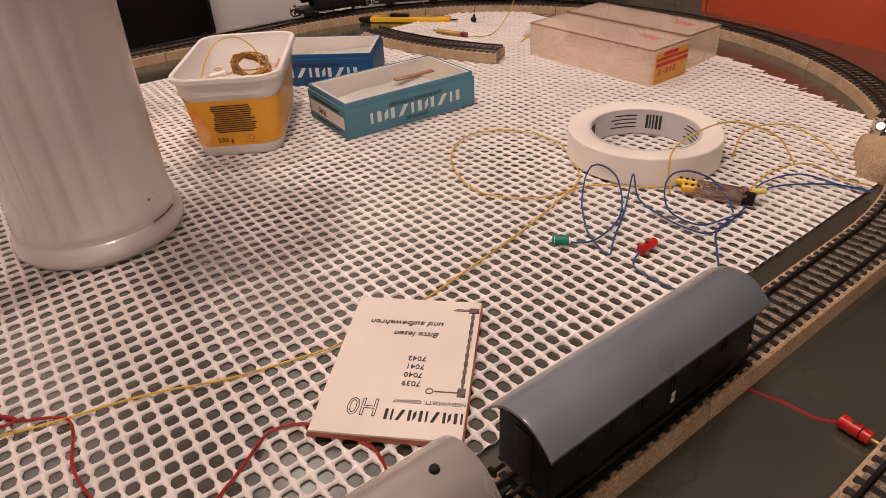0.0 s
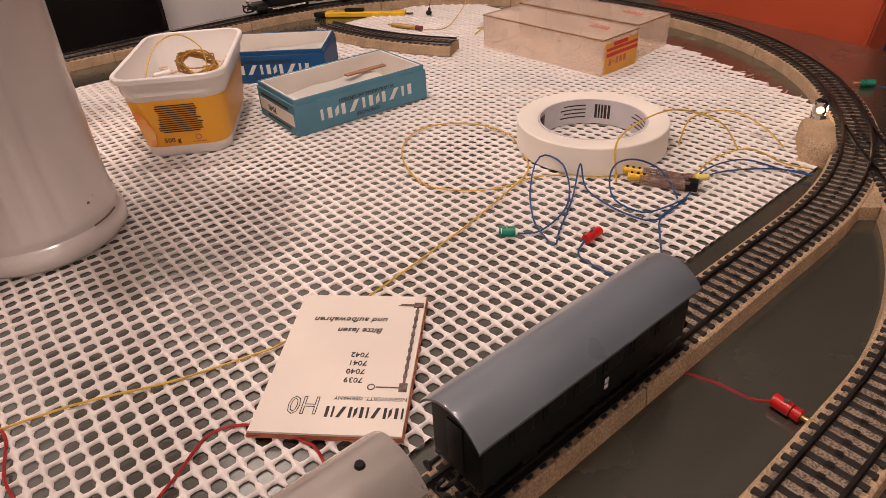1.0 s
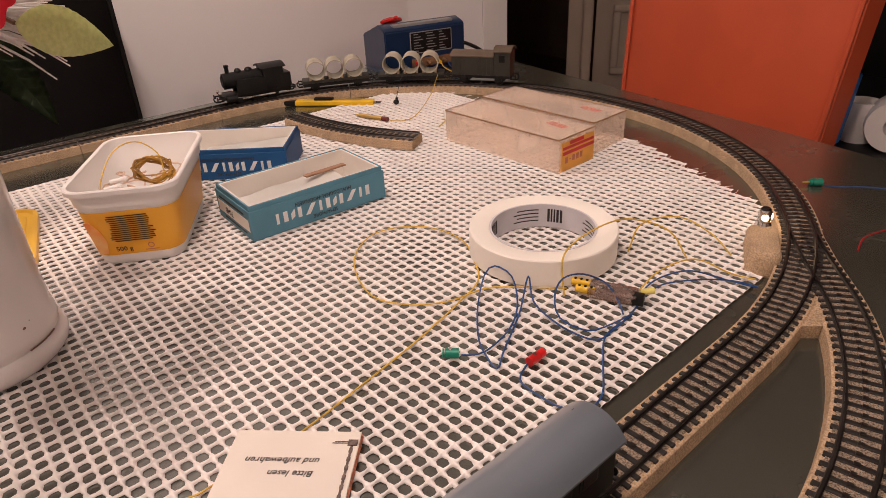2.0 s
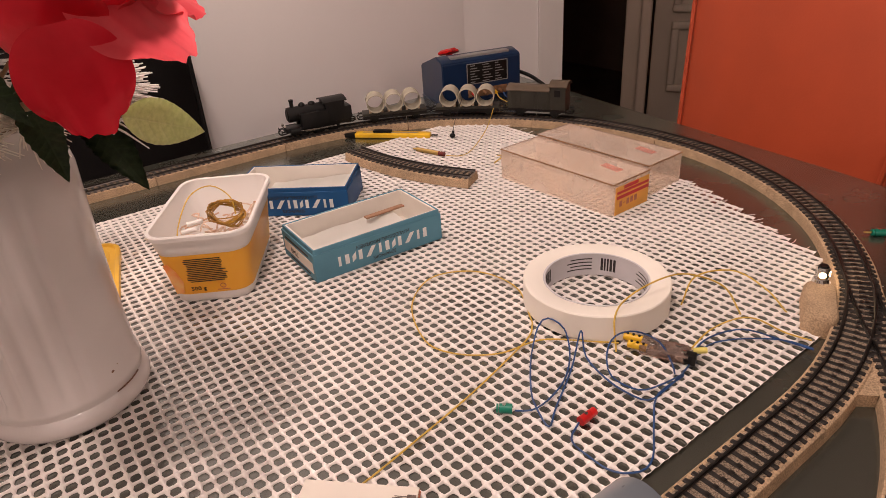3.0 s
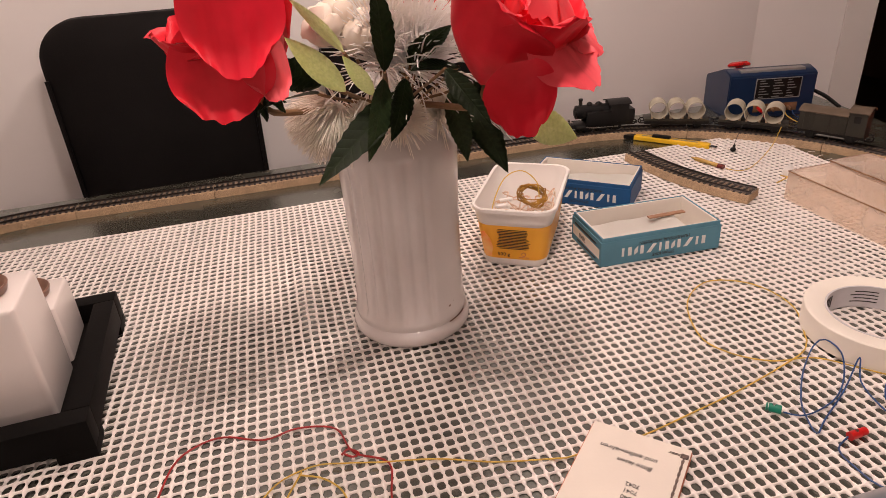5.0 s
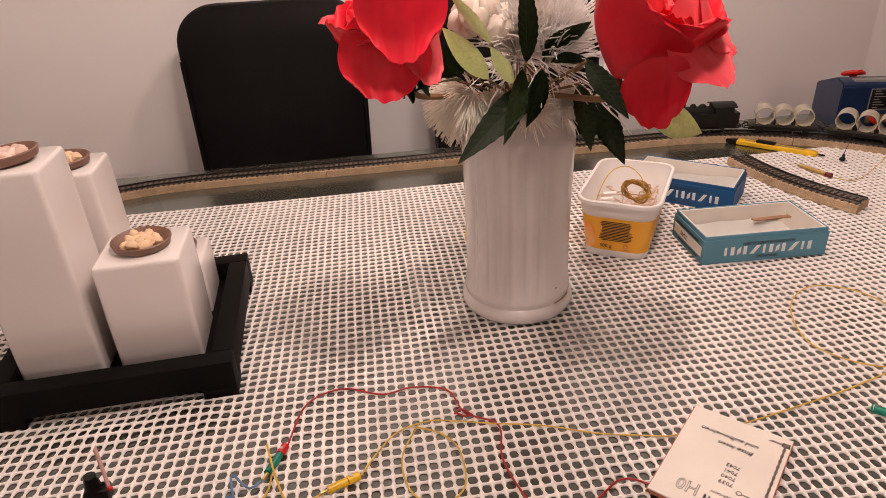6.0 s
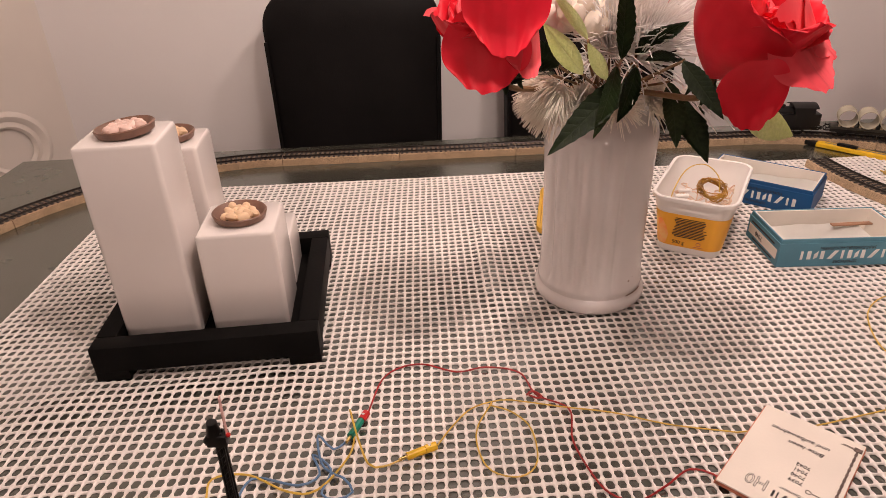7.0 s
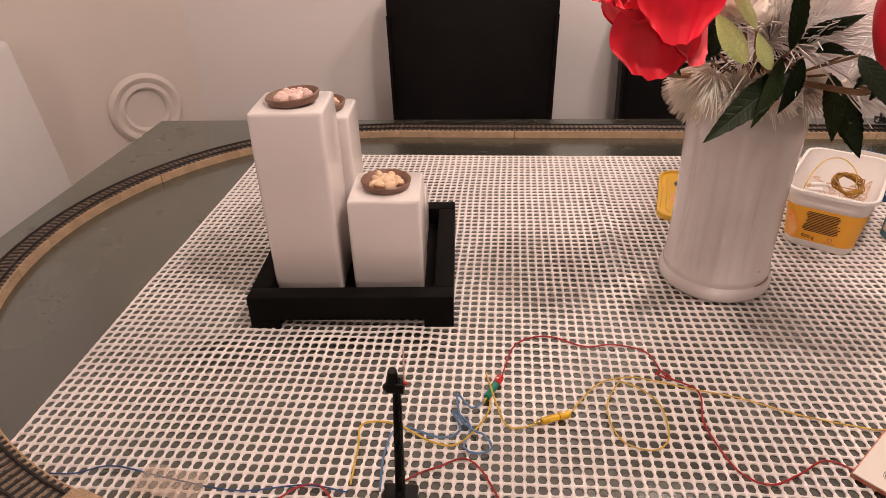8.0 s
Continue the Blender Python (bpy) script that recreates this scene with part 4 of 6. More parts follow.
TEAL = pose(0.2990, 0.4885, 0.0008, 0, 0, -2.6)
open_box("signal_box", "open teal card box with white print, paper inside", 0.127, 0.069, 0.0305, TEAL, M_TEAL, "7040", "SEMAPHORE", "HUVUDSIGNAL-HOOFDSEIN")
BLUE = pose(0.302, 0.630, 0.0008, 0, 0, -41)
open_box("signal_box", "open dark blue card box with white print", 0.122, 0.070, 0.0310, BLUE, M_BLUE, "7039", "SEMAPHORE", "HUVUDSIGNAL-HOOFDSEIN")

# folded papers and a narrow strip inside the boxes
def folded_sheet(label, w, d, m, lift_z):
    bm = bmesh.new()
    cols = 9
    top = [[bm.verts.new((-w / 2 + w * i / (cols - 1), -d / 2 + d * j / 3, lift_z * (0.25 + 0.75 * (i / (cols - 1))) + 0.0008 * math.sin(i * 1.7 + j))) for j in range(4)] for i in range(cols)]
    for a, b in zip(top, top[1:]):
        for j in range(3):
            bm.faces.new((a[j], b[j], b[j + 1], a[j + 1]))
    bmesh.ops.solidify(bm, geom=list(bm.faces), thickness=0.0006)
    return solid("folded_paper", bm, M_SHEET, label, "paper", m)


folded_sheet("white folded paper lying in the teal box", 0.090, 0.050, TEAL @ pose(-0.008, -0.001, 0.0110, 0, 0, -7), 0.010)
folded_sheet("white folded paper lying in the blue box", 0.090, 0.054, BLUE @ pose(0.010, 0.002, 0.0110, 0, 0, 2), 0.009)
solid("cork_strip", box(-0.022, 0.022, -0.0028, 0.0028, 0, 0.0016, 0.0003), mat("brown_strip", (0.36, 0.20, 0.12), 0.7), "narrow brown strip on the paper in the teal box", "strip", TEAL @ pose(0.030, 0.010, 0.0225, 0, 2, 6))


def margarine_tub(m):
    """White rectangular tub that flares to a rolled rim, with a printed yellow band."""
    t = thing("margarine_tub", "white margarine tub with yellow printed label, open, holding wires", "tub", m)
    shape = ((0.0, 0.060, 0.106, 0.012), (0.002, 0.063, 0.109, 0.013), (0.008, 0.0645, 0.1105, 0.014), (0.050, 0.074, 0.121, 0.015), (0.0505, 0.0765, 0.1235, 0.016), (0.061, 0.0785, 0.1255, 0.016), (0.0612, 0.084, 0.131, 0.018), (0.0645, 0.0842, 0.1312, 0.018),
             (0.0655, 0.0825, 0.1295, 0.017), (0.0650, 0.0775, 0.1245, 0.015), (0.052, 0.0745, 0.1215, 0.014), (0.050, 0.0720, 0.1190, 0.013), (0.008, 0.0620, 0.1080, 0.012), (0.004, 0.058, 0.104, 0.010))
    part("shell", loft([[(x, y, z) for x, y in rounded(w, d, r)] for z, w, d, r in shape]), M_TUB, t)
    band = ((0.0085, 0.0652, 0.1112, 0.0143), (0.0465, 0.0739, 0.1209, 0.0153))
    part("label_band", loft([[(x, y, z) for x, y in rounded(w, d, r)] for z, w, d, r in band], cap0=False, cap1=False), M_TUBLAB, t, "glossy yellow-orange band")
    tilt = math.degrees(math.atan2(0.0048, 0.038))
    face = pose(0, -0.0583, 0.0275, 90 - tilt + 2 * tilt, 0, 0)
    rnd = random.Random(7)
    rows = []
    for k in range(13):
        a = 0.0145 + rnd.uniform(-0.001, 0.002)
        rows.append((-a - 0.0015, a - 0.0005 + rnd.uniform(-0.002, 0.001), 0.0150 - 0.0018 * k, 0.00075))
    bars("small_print", rows, t, M_INK, face @ pose(0.002, 0, 0.0003))
    words("weight", "500 g", 0.0056, t, M_INK, face @ pose(-0.009, -0.0138, 0.0004))
    ring = bmesh.new()
    lathe([(0.0018, 0), (0.0024, 0), (0.0024, 0.0002), (0.0018, 0.0002), (0.0018, 0)], 20, ring)
    r = part("round_mark", ring, M_REDPAPER, t)
    r.matrix_basis = face @ pose(0.011, -0.0125, 0.0003)
    bars("mark_print", [(-0.005, 0.005, 0, 0.0006)], t, M_REDPAPER, face @ pose(0.011, -0.0163, 0.0003))
    patch = bmesh.new()
    loft([[(-0.026, -0.017, z), (-0.020, -0.017, z), (-0.018, -0.006, z), (-0.021, 0.004, z), (-0.026, 0.012, z), (-0.0295, 0.012, z)] for z in (0, 0.0002)], patch)
    o = part("orange_picture", patch, M_LABORANGE, t)
    o.matrix_basis = face @ pose(-0.0015, 0, 0.0002)
    return t


TUB = pose(0.1840, 0.5372, 0.0008, 0, 0, -32)
margarine_tub(TUB)

# coils and loose wires in the tub
def tub_wires():
    rnd = random.Random(3)
    pts = []
    for i in range(13 * 12):
        a = 2 * math.pi * i / 12
        pts.append((0.0140 * (1 + 0.22 * rnd.uniform(-1, 1)) * math.cos(a), 0.0115 * (1 + 0.22 * rnd.uniform(-1, 1)) * math.sin(a), 0.0035 * rnd.uniform(-1, 1) + i * 0.00004))
    coil = tube(smooth_line(pts, 0.003), 0.0006, 5)
    solid("wire_coil", coil, mat("brown_yellow_wire", (0.50, 0.27, 0.03), 0.4, scale=60, tint=(0.26, 0.12, 0.02)), "coil of thin yellow-brown wire lying in the tub", "wire coil", TUB @ pose(0.008, 0.004, 0.051, 32, 10, 20))
    heap = bmesh.new()
    for k in range(46):
        p = Vector((rnd.uniform(-0.024, 0.024), rnd.uniform(-0.045, 0.042), rnd.uniform(0.022, 0.047)))
        pts = [p]
        for i in range(4):
            p = p + Vector((rnd.uniform(-0.016, 0.016), rnd.uniform(-0.016, 0.016), rnd.uniform(-0.007, 0.007)))
            pts.append(Vector((max(-0.027, min(0.027, p.x)), max(-0.047, min(0.047, p.y)), max(0.016, min(0.049, p.z)))))
        tube(smooth_line(pts, 0.004), 0.0008, 5, heap)
    hp = solid("wire_heap", heap, mat("pinkish_wires", (0.58, 0.36, 0.24), 0.5, scale=70, tint=(0.80, 0.66, 0.54)), "heap of pale tangled wires in the tub", "wires", TUB)
    tagged(hp, kind="stuff")
    for k, (x, y, z) in enumerate(((-0.018, -0.024, 0.050), (-0.010, -0.035, 0.049), (-0.018, -0.008, 0.050), (0.012, -0.034, 0.047))):
        b = rod((x - 0.005, y, z), (x + 0.005, y + 0.003, z + 0.001), 0.0021, n=12)
        ball((x + 0.006, y + 0.003, z + 0.001), 0.0024, b)
        solid("small_bulb_holder", b, M_TUB, "small white bulb holder lying on the wires in the tub", "bulb holder", TUB, "bulb holders in the tub")
    arch = smooth_line([(-0.026, -0.034, 0.034), (-0.027, -0.020, 0.052), (-0.020, 0.006, 0.070), (-0.004, 0.018, 0.074), (0.012, 0.014, 0.064), (0.016, 0.006, 0.050)], 0.004)
    solid("loose_wire", tube(arch, 0.0006), M_YWIRE, "thin brown wire arching out of the tub", "wire", TUB)


tub_wires()


def tub_lid(m):
    t = thing("tub_lid", "yellow plastic tub lid with a printed picture, lying behind the vase", "lid", m)
    part("rim", loft([[(x, y, z) for x, y in rounded(w, d, r)] for z, w, d, r in ((0, 0.084, 0.131, 0.018), (0.006, 0.084, 0.131, 0.018), (0.0072, 0.081, 0.128, 0.017), (0.0072, 0.077, 0.124, 0.016), (0.0045, 0.075, 0.122, 0.015))]), M_LID, t)
    part("panel", loft([[(x, y, z) for x, y in rounded(w, d, r)] for z, w, d, r in ((0.0046, 0.066, 0.112, 0.012), (0.0058, 0.064, 0.110, 0.012))]), M_LID, t)
    for x, y, a, b, mt in ((-0.012, -0.015, 0.016, 0.024, M_LABORANGE), (0.012, 0.012, 0.010, 0.012, M_REDPAPER), (-0.016, 0.026, 0.008, 0.010, M_INK)):
        part("picture_patch", loft([[(x + a * math.cos(k * math.pi / 6), y + b * math.sin(k * math.pi / 6), z) for k in range(12)] for z in (0.0057, 0.0060)]), mt, t)
    return t


tub_lid(pose(0.064, 0.606, 0.0008, 0, 0, -13))


def tape_roll(m):
    t = thing("masking_tape", "roll of cream masking tape on a printed card core", "tape roll", m)
    R, r, h = 0.0553, 0.0385, 0.0208
    part("tape", lathe([(r + 0.0016, 0.0004), (R - 0.0008, 0.0), (R, 0.0008), (R, h - 0.0008), (R - 0.0008, h), (r + 0.003, h - 0.0003), (r + 0.0016, h - 0.0012)], 96), M_TAPE, t)
    core = part("core", lathe([(r, 0.0002), (r + 0.0015, 0.0002), (r + 0.0015, h - 0.0008), (r, h - 0.0008), (r, 0.0002)], 96), M_CORE, t, "pale printed card core")
    def print_strip(lo, hi, z0, z1):
        """A printed strip on the inside of the core."""
        n = 6
        ring = [[((r - q) * math.cos(lo + (hi - lo) * i / n), (r - q) * math.sin(lo + (hi - lo) * i / n), zz) for q, zz in ((0.0, z0), (0.0, z1), (0.0002, z1), (0.0002, z0))] for i in range(n + 1)]
        part("core_print", loft(ring), M_INK, core, smooth=False)

    for k in range(4):
        a0 = 0.30 + k * math.pi / 2
        for da, wa in ((0.0, 0.05), (0.075, 0.05), (0.15, 0.035), (0.21, 0.035), (0.265, 0.05)):
            print_strip(a0 + da, a0 + da + wa, h * 0.24, h * 0.78)
        for i in range(4):
            print_strip(a0 + 0.50, a0 + 1.05 - 0.08 * (i % 2), h * (0.26 + 0.15 * i), h * (0.26 + 0.15 * i) + 0.0009)
    return t


tape_roll(pose(0.3845, 0.2815, 0.0012))


def clear_box(m, label, tag):
    """Empty clear box for a coach: five thin walls, a tray lip, foam floor."""
    t = thing("clear_plastic_box", label, "plastic box", m, "clear coach boxes")
    w, d, h, k = 0.0565, 0.157, 0.034, 0.0010
    for nm, a in (("side_wall", (-w / 2, -w / 2 + k, -d / 2, d / 2, 0, h)), ("side_wall", (w / 2 - k, w / 2, -d / 2, d / 2, 0, h)), ("end_wall", (-w / 2 + k, w / 2 - k, -d / 2, -d / 2 + k, 0, h)), ("end_wall", (-w / 2 + k, w / 2 - k, d / 2 - k, d / 2, 0, h)), ("lid", (-w / 2, w / 2, -d / 2, d / 2, h, h + k))):
        o = part(nm, box(*a, 0.0004, seg=1), M_CLEAR, t)
        o.visible_shadow = False
    tr = part("tray", box(-w / 2 + 0.002, w / 2 - 0.002, -d / 2 + 0.002, d / 2 - 0.002, 0.0004, 0.0030, 0.001), M_CLEAR, t, "clear tray")
    tr.visible_shadow = False
    # yellowed folded edges
    for x in (-w / 2, w / 2):
        part("edge_bead", rod((x, -d / 2, h), (x, d / 2, h), 0.0007, n=6), M_BROWNCLEAR, t)
    for y in (-d / 2, d / 2):
        part("edge_bead", rod((-w / 2, y, h), (w / 2, y, h), 0.0007, n=6), M_BROWNCLEAR, t)
    bars("lid_mark", [(-0.012, 0.012, 0.004 - 0.0034 * i, 0.0018) for i in range(3)], t, mat("faded_red_print", (0.62, 0.12, 0.10), 0.6, scale=260, tint=(0.62, 0.36, 0.28)), pose(0.007, -d / 2 + 0.030, h + k, 0, 0, 82))
    if tag:
        y = -d / 2 - 0.0004
        part("end_label", box(-w / 2 + 0.004, w / 2 - 0.001, y, y + 0.0004, 0.001, h - 0.004), mat("orange_yellow_label", (0.82, 0.40, 0.07), 0.6, scale=40), t, "orange-yellow end label", smooth=False)
        part("label_stripe", box(-w / 2 + 0.006, w / 2 - 0.001, y - 0.0002, y, h * 0.50, h * 0.60), M_RED, t, smooth=False)
        part("label_stripe", box(-w / 2 + 0.006, w / 2 - 0.001, y - 0.0002, y, h * 0.66, h * 0.74), M_RED, t, smooth=False)
        part("label_sign", box(-0.012, 0.010, y - 0.0002, y, h * 0.77, h * 0.88), M_RED, t, smooth=False)
        bars("label_number", [(-0.018, -0.014, 0, 0.006), (-0.012, -0.009, 0, 0.001), (-0.007, -0.003, 0, 0.006), (-0.001, 0.003, 0, 0.006), (0.005, 0.009, 0, 0.006)], t, M_REDPAPER, pose(0, y, h * 0.34, 90, 0, 0))
    return t


clear_box(pose(0.5345, 0.449, 0.0008, 0, 0, 1.5), "empty yellowed clear plastic box with an orange label", True)
clear_box(pose(0.5985, 0.457, 0.0008, 0, 0, 1.5), "empty yellowed clear plastic box without a label", False)


def booklet(m):
    """Folded instruction leaflet, its front printed upside down towards the walk; local origin at the middle."""
    t = thing("instruction_booklet", "cream instruction leaflet lying on the mat, corners slightly bent", "booklet", m)
    w, d = 0.0655, 0.0915
    for i, z in enumerate((0.0004, 0.0017, 0.0030)):
        bm = bmesh.new()
        loops = []
        for k in range(9):
            u = k / 8
            y = -d / 2 + d * u
            e = 0.0003 * (1 - u) ** 4 * (1 + 0.3 * i)
            s = 0.0006 * i
            loops.append([(-w / 2 + s, y, z + e), (0, y, z + e * 0.4), (w / 2 - s * 0.5, y, z + e * 0.8), (w / 2 - s * 0.5, y, z + 0.0011 + e * 0.8), (0, y, z + 0.0011 + e * 0.4), (-w / 2 + s, y, z + 0.0011 + e)])
        part("sheet", loft(loops, bm), (M_REDPAPER, M_REDPAPER, M_PAPER)[i] if i < 2 else M_PAPER, t, smooth=False)
    top = 0.0043
    P = lambda x, y: pose(x, y, top, 0, 0, 180)
    words("line_1", "Bitte lesen", 0.0052, t, M_INK, P(0.0030, 0.0182), slant=0.25)
    words("line_2", "und aufbewahren", 0.0053, t, M_INK, P(-0.0030, 0.0262), slant=0.25)
    for k, n in enumerate(("7039", "7040", "7041", "7042")):
        words("number", n, 0.0044, t, M_INK, P(0.0062, -0.0150 + 0.0054 * k))
    words("place", "NGEN/WÜRTT. GERMANY", 0.0029, t, M_INK, P(0.0160, -0.0258), squeeze=0.92)
    for i in range(7):
        mark_block(t, pose(0.000 + 0.0049 * i, -0.0338, top), 0.0036, 0.0058, i, M_INK)
    words("scale_mark", "H0", 0.0140, t, M_INK, P(-0.0120, -0.0300), squeeze=0.8, outline=0.00022)
    # line drawing of a signal along the right edge
    sig = bmesh.new()
    box(0.0284, 0.0296, -0.018, 0.036, top, top + 0.0002, bm=sig)
    for k in range(9):
        box(0.0281, 0.0299, -0.0130 + 0.0056 * k, -0.0106 + 0.0056 * k, top, top + 0.0003, bm=sig)
    box(0.0268, 0.0316, 0.0362, 0.0400, top, top + 0.0004, bm=sig)
    box(0.0190, 0.0268, 0.0376, 0.0380, top, top + 0.0002, bm=sig)
    box(0.0200, 0.0268, 0.0386, 0.0390, top, top + 0.0002, bm=sig)
    box(0.0170, 0.0272, -0.0194, -0.0188, top, top + 0.0002, bm=sig)
    box(0.0272, 0.0308, -0.0215, -0.0165, top, top + 0.0003, bm=sig)
    lathe([(0.0013, top), (0.0018, top), (0.0018, top + 0.0002), (0.0013, top + 0.0002), (0.0013, top)], 18, sig, Matrix.Translation((0.0150, -0.0191, 0)))
    part("signal_drawing", sig, mat("grey_brown_ink", (0.14, 0.10, 0.085), 0.7, scale=400, var=0.6), t, smooth=False)
    return t


booklet(pose(0.1162, 0.2056, 0.0010, 0, 0, -45.2))


def box_cutter(m):
    t = thing("box_cutter", "yellow plastic box cutter with black slider and end", "knife", m)
    body = loft([[(x, y * s, z * 0.0065 + 0.0062 * 0 + 0.0005) for y, z in ((-0.0075, 0.15), (-0.006, 0), (0.006, 0), (0.0075, 0.15), (0.0075, 0.85), (0.006, 1), (-0.006, 1), (-0.0075, 0.85))] for x, s in ((-0.046, 1.0), (0.0, 0.95), (0.056, 0.92), (0.062, 0.7))])
    part("handle", body, M_YPL, t)
    part("groove", box(-0.036, 0.045, -0.0012, 0.0012, 0.0066, 0.0073), M_ALU, t, smooth=False)
    part("slider", box(-0.020, 0.006, -0.0042, 0.0042, 0.0070, 0.0105, 0.001), M_BLACK, t)
    part("end_cap", box(-0.063, -0.046, -0.0072, 0.0072, 0.0004, 0.0070, 0.002), M_BLACK, t)
    part("blade", box(0.060, 0.072, -0.0040, 0.0040, 0.0030, 0.0036), M_CHROME, t, smooth=False)
    return t


box_cutter(pose(0.498, 0.760, TZ, 0, 0, -49))


def transformer(m):
    """Blue enamelled train transformer: sloped front at one end, red control knob, rating plate, sockets."""
    t = thing("transformer", "dark blue metal transformer with a red knob and black plate", "transformer", m)
    w, d, h = 0.138, 0.090, 0.068
    sec = [(-d / 2, 0.0), (d / 2, 0.0), (d / 2, 0.053), (-d / 2 + 0.026, h + 0.006), (-d / 2 + 0.004, h + 0.001), (-d / 2, h - 0.003)]
    bm = loft([[(x, y, z) for y, z in sec] for x in (-w / 2, w / 2)])
    bmesh.ops.recalc_face_normals(bm, faces=list(bm.faces))
    bmesh.ops.bevel(bm, geom=list(bm.edges), offset=0.0016, segments=2, affect="EDGES")
    part("case", bm, M_TRAFO, t)
    part("top_plate", box(-0.050, 0.052, -d / 2 + 0.007, -d / 2 + 0.020, h + 0.0015, h + 0.0055, 0.0004), M_ALU, t, "dull metal scale plate")
    part("base_flange", box(-w / 2 - 0.001, w / 2 + 0.001, -d / 2 - 0.001, d / 2 + 0.001, 0, 0.003, 0.0008), M_TRAFO, t)
    y = -d / 2
    plate = part("rating_plate", box(-0.026, 0.044, y - 0.0008, y, 0.030, 0.060, 0.0005), M_BLACK, t, "black rating plate with pale print")
    bars("plate_print", [(x0, x1, 0.0125 - 0.0042 * k, 0.0013) for k in range(7) for x0, x1 in ((-0.030, -0.022 + 0.004 * (k % 3)), (-0.009 + 0.002 * (k % 2), 0.003 + 0.003 * (k % 3)), (0.014, 0.020 + 0.003 * (k % 4)))], plate, M_ALU, pose(0.009, y - 0.0008, 0.045, 90, 0, 0))
    for x0, x1, z0, z1 in ((-0.027, 0.045, 0.0600, 0.0612), (-0.027, 0.045, 0.0288, 0.0300), (-0.0272, -0.0260, 0.0300, 0.0600), (0.0440, 0.0452, 0.0300, 0.0600)):
        part("plate_rim", box(x0, x1, y - 0.0014, y, z0, z1, 0.0003), M_ALU, plate, "bright metal rim")
    for x, mt in ((-0.018, M_RED), (0.002, M_BROWNCLEAR), (0.018, M_YPL), (0.030, M_BROWNCLEAR)):
        part("socket_plug", rod((x, y + 0.002, 0.015), (x, y - 0.012, 0.013), 0.0028), mt, t)
    part("socket_panel", box(-0.026, 0.044, y - 0.0006, y, 0.008, 0.021, 0.0003), M_BROWNCLEAR, t)
    kn = part("control_knob", lathe([(0.0001, 0.0125), (0.013, 0.0118), (0.0190, 0.0085), (0.0185, 0.0055), (0.006, 0.004), (0.006, 0), (0.0001, 0)], 6), M_RED, t, "red control knob")
    kn.matrix_basis = pose(-0.034, 0.004, h - 0.002, -18)
    part("pointer", box(-0.002, 0.002, -0.024, -0.010, 0.007, 0.011, 0.001), M_RED, kn)
    return t


TRAFO = pose(0.7212, 0.8495, TZ, 0, 0, -13.5)
transformer(TRAFO)


def candle_tray():
    """Black wooden tray on four corner feet."""
    m = pose(-0.3000, 0.4298, 0.0009, 0, 0, 3.2)
    t = thing("wooden_tray", "black wooden tray on corner feet standing on the mat", "tray", m)
    w, d, h, k = 0.179, 0.184, 0.032, 0.017
    part("floor", box(-w / 2 + k, w / 2 - k, -d / 2 + k, d / 2 - k, 0.010, 0.014), M_WOODBLK, t, smooth=False)
    for x0, x1, y0, y1 in ((-w / 2, w / 2, -d / 2, -d / 2 + k), (-w / 2, w / 2, d / 2 - k, d / 2), (-w / 2, -w / 2 + k, -d / 2 + k, d / 2 - k), (w / 2 - k, w / 2, -d / 2 + k, d / 2 - k)):
        part("rim", box(x0, x1, y0, y1, 0.008, h, 0.0015), M_WOODBLK, t)
    for sx in (-1, 1):
        for sy in (-1, 1):
            x, y = sx * (w / 2 - 0.013), sy * (d / 2 - 0.013)
            part("foot", box(x - 0.013, x + 0.013, y - 0.013, y + 0.013, 0, 0.0085, 0.001), M_WOODBLK, t)
    return m


TRAY = candle_tray()


def candle_holder(label, x, y, h, stones, w=0.064, tilt=0.0, sit=0.0):
    """Square white ceramic pillar, a terracotta dish with stones let into its top."""
    m = TRAY @ pose(x + 0.0015, y, 0.0142)
    t = thing("candle_holder", label, "candle holder", m, "ceramic candle holders on the tray")
    loops = []
    for z, s, r in ((0, 0.970, 0.003), (0.002, 0.99, 0.004), (h * 0.5, 1.0, 0.004), (h - 0.003, 0.985, 0.004), (h - 0.0008, 0.965, 0.004), (h, 0.93, 0.004)):
        loops.append([(a, b, z) for a, b in rounded(w * s, w * s, r)])
    part("pillar", loft(loops), M_CERAMIC, t)
    lip = Matrix.Translation((sit, 0, h)) @ Matrix.Rotation(radians(tilt), 4, "Y")
    dish = part("dish", lathe([(0.0001, 0.0010), (0.0155, 0.0010), (0.0183, 0.0025), (0.0206, 0.0068), (0.0216, 0.0074), (0.0224, 0.0066), (0.0208, 0.0015), (0.0183, 0.0001), (0.0001, 0.0001)], 48), M_CAND, t, "brown terracotta dish")
    dish.matrix_basis = lip
    rnd = random.Random(int(h * 1e4))
    for k in range(15):
        a, q = k * 2.4, 0.0138 * math.sqrt((k + 0.3) / 15)
        b = ball((0, 0, 0), 0.0056 * rnd.uniform(0.8, 1.15), squash=(1, rnd.uniform(0.62, 0.85), rnd.uniform(0.6, 0.8)), n=5)
        for v in b.verts:
            v.co *= 1 + 0.22 * noise.noise(v.co * 260 + Vector((k, h * 50, 0)))
        o = part("stone", b, stones, dish)
        o.matrix_basis = pose(q * math.cos(a), q * math.sin(a), 0.0046 + rnd.uniform(0, 0.0014), rnd.uniform(-25, 25), rnd.uniform(-25, 25), rnd.uniform(0, 180))
    return t


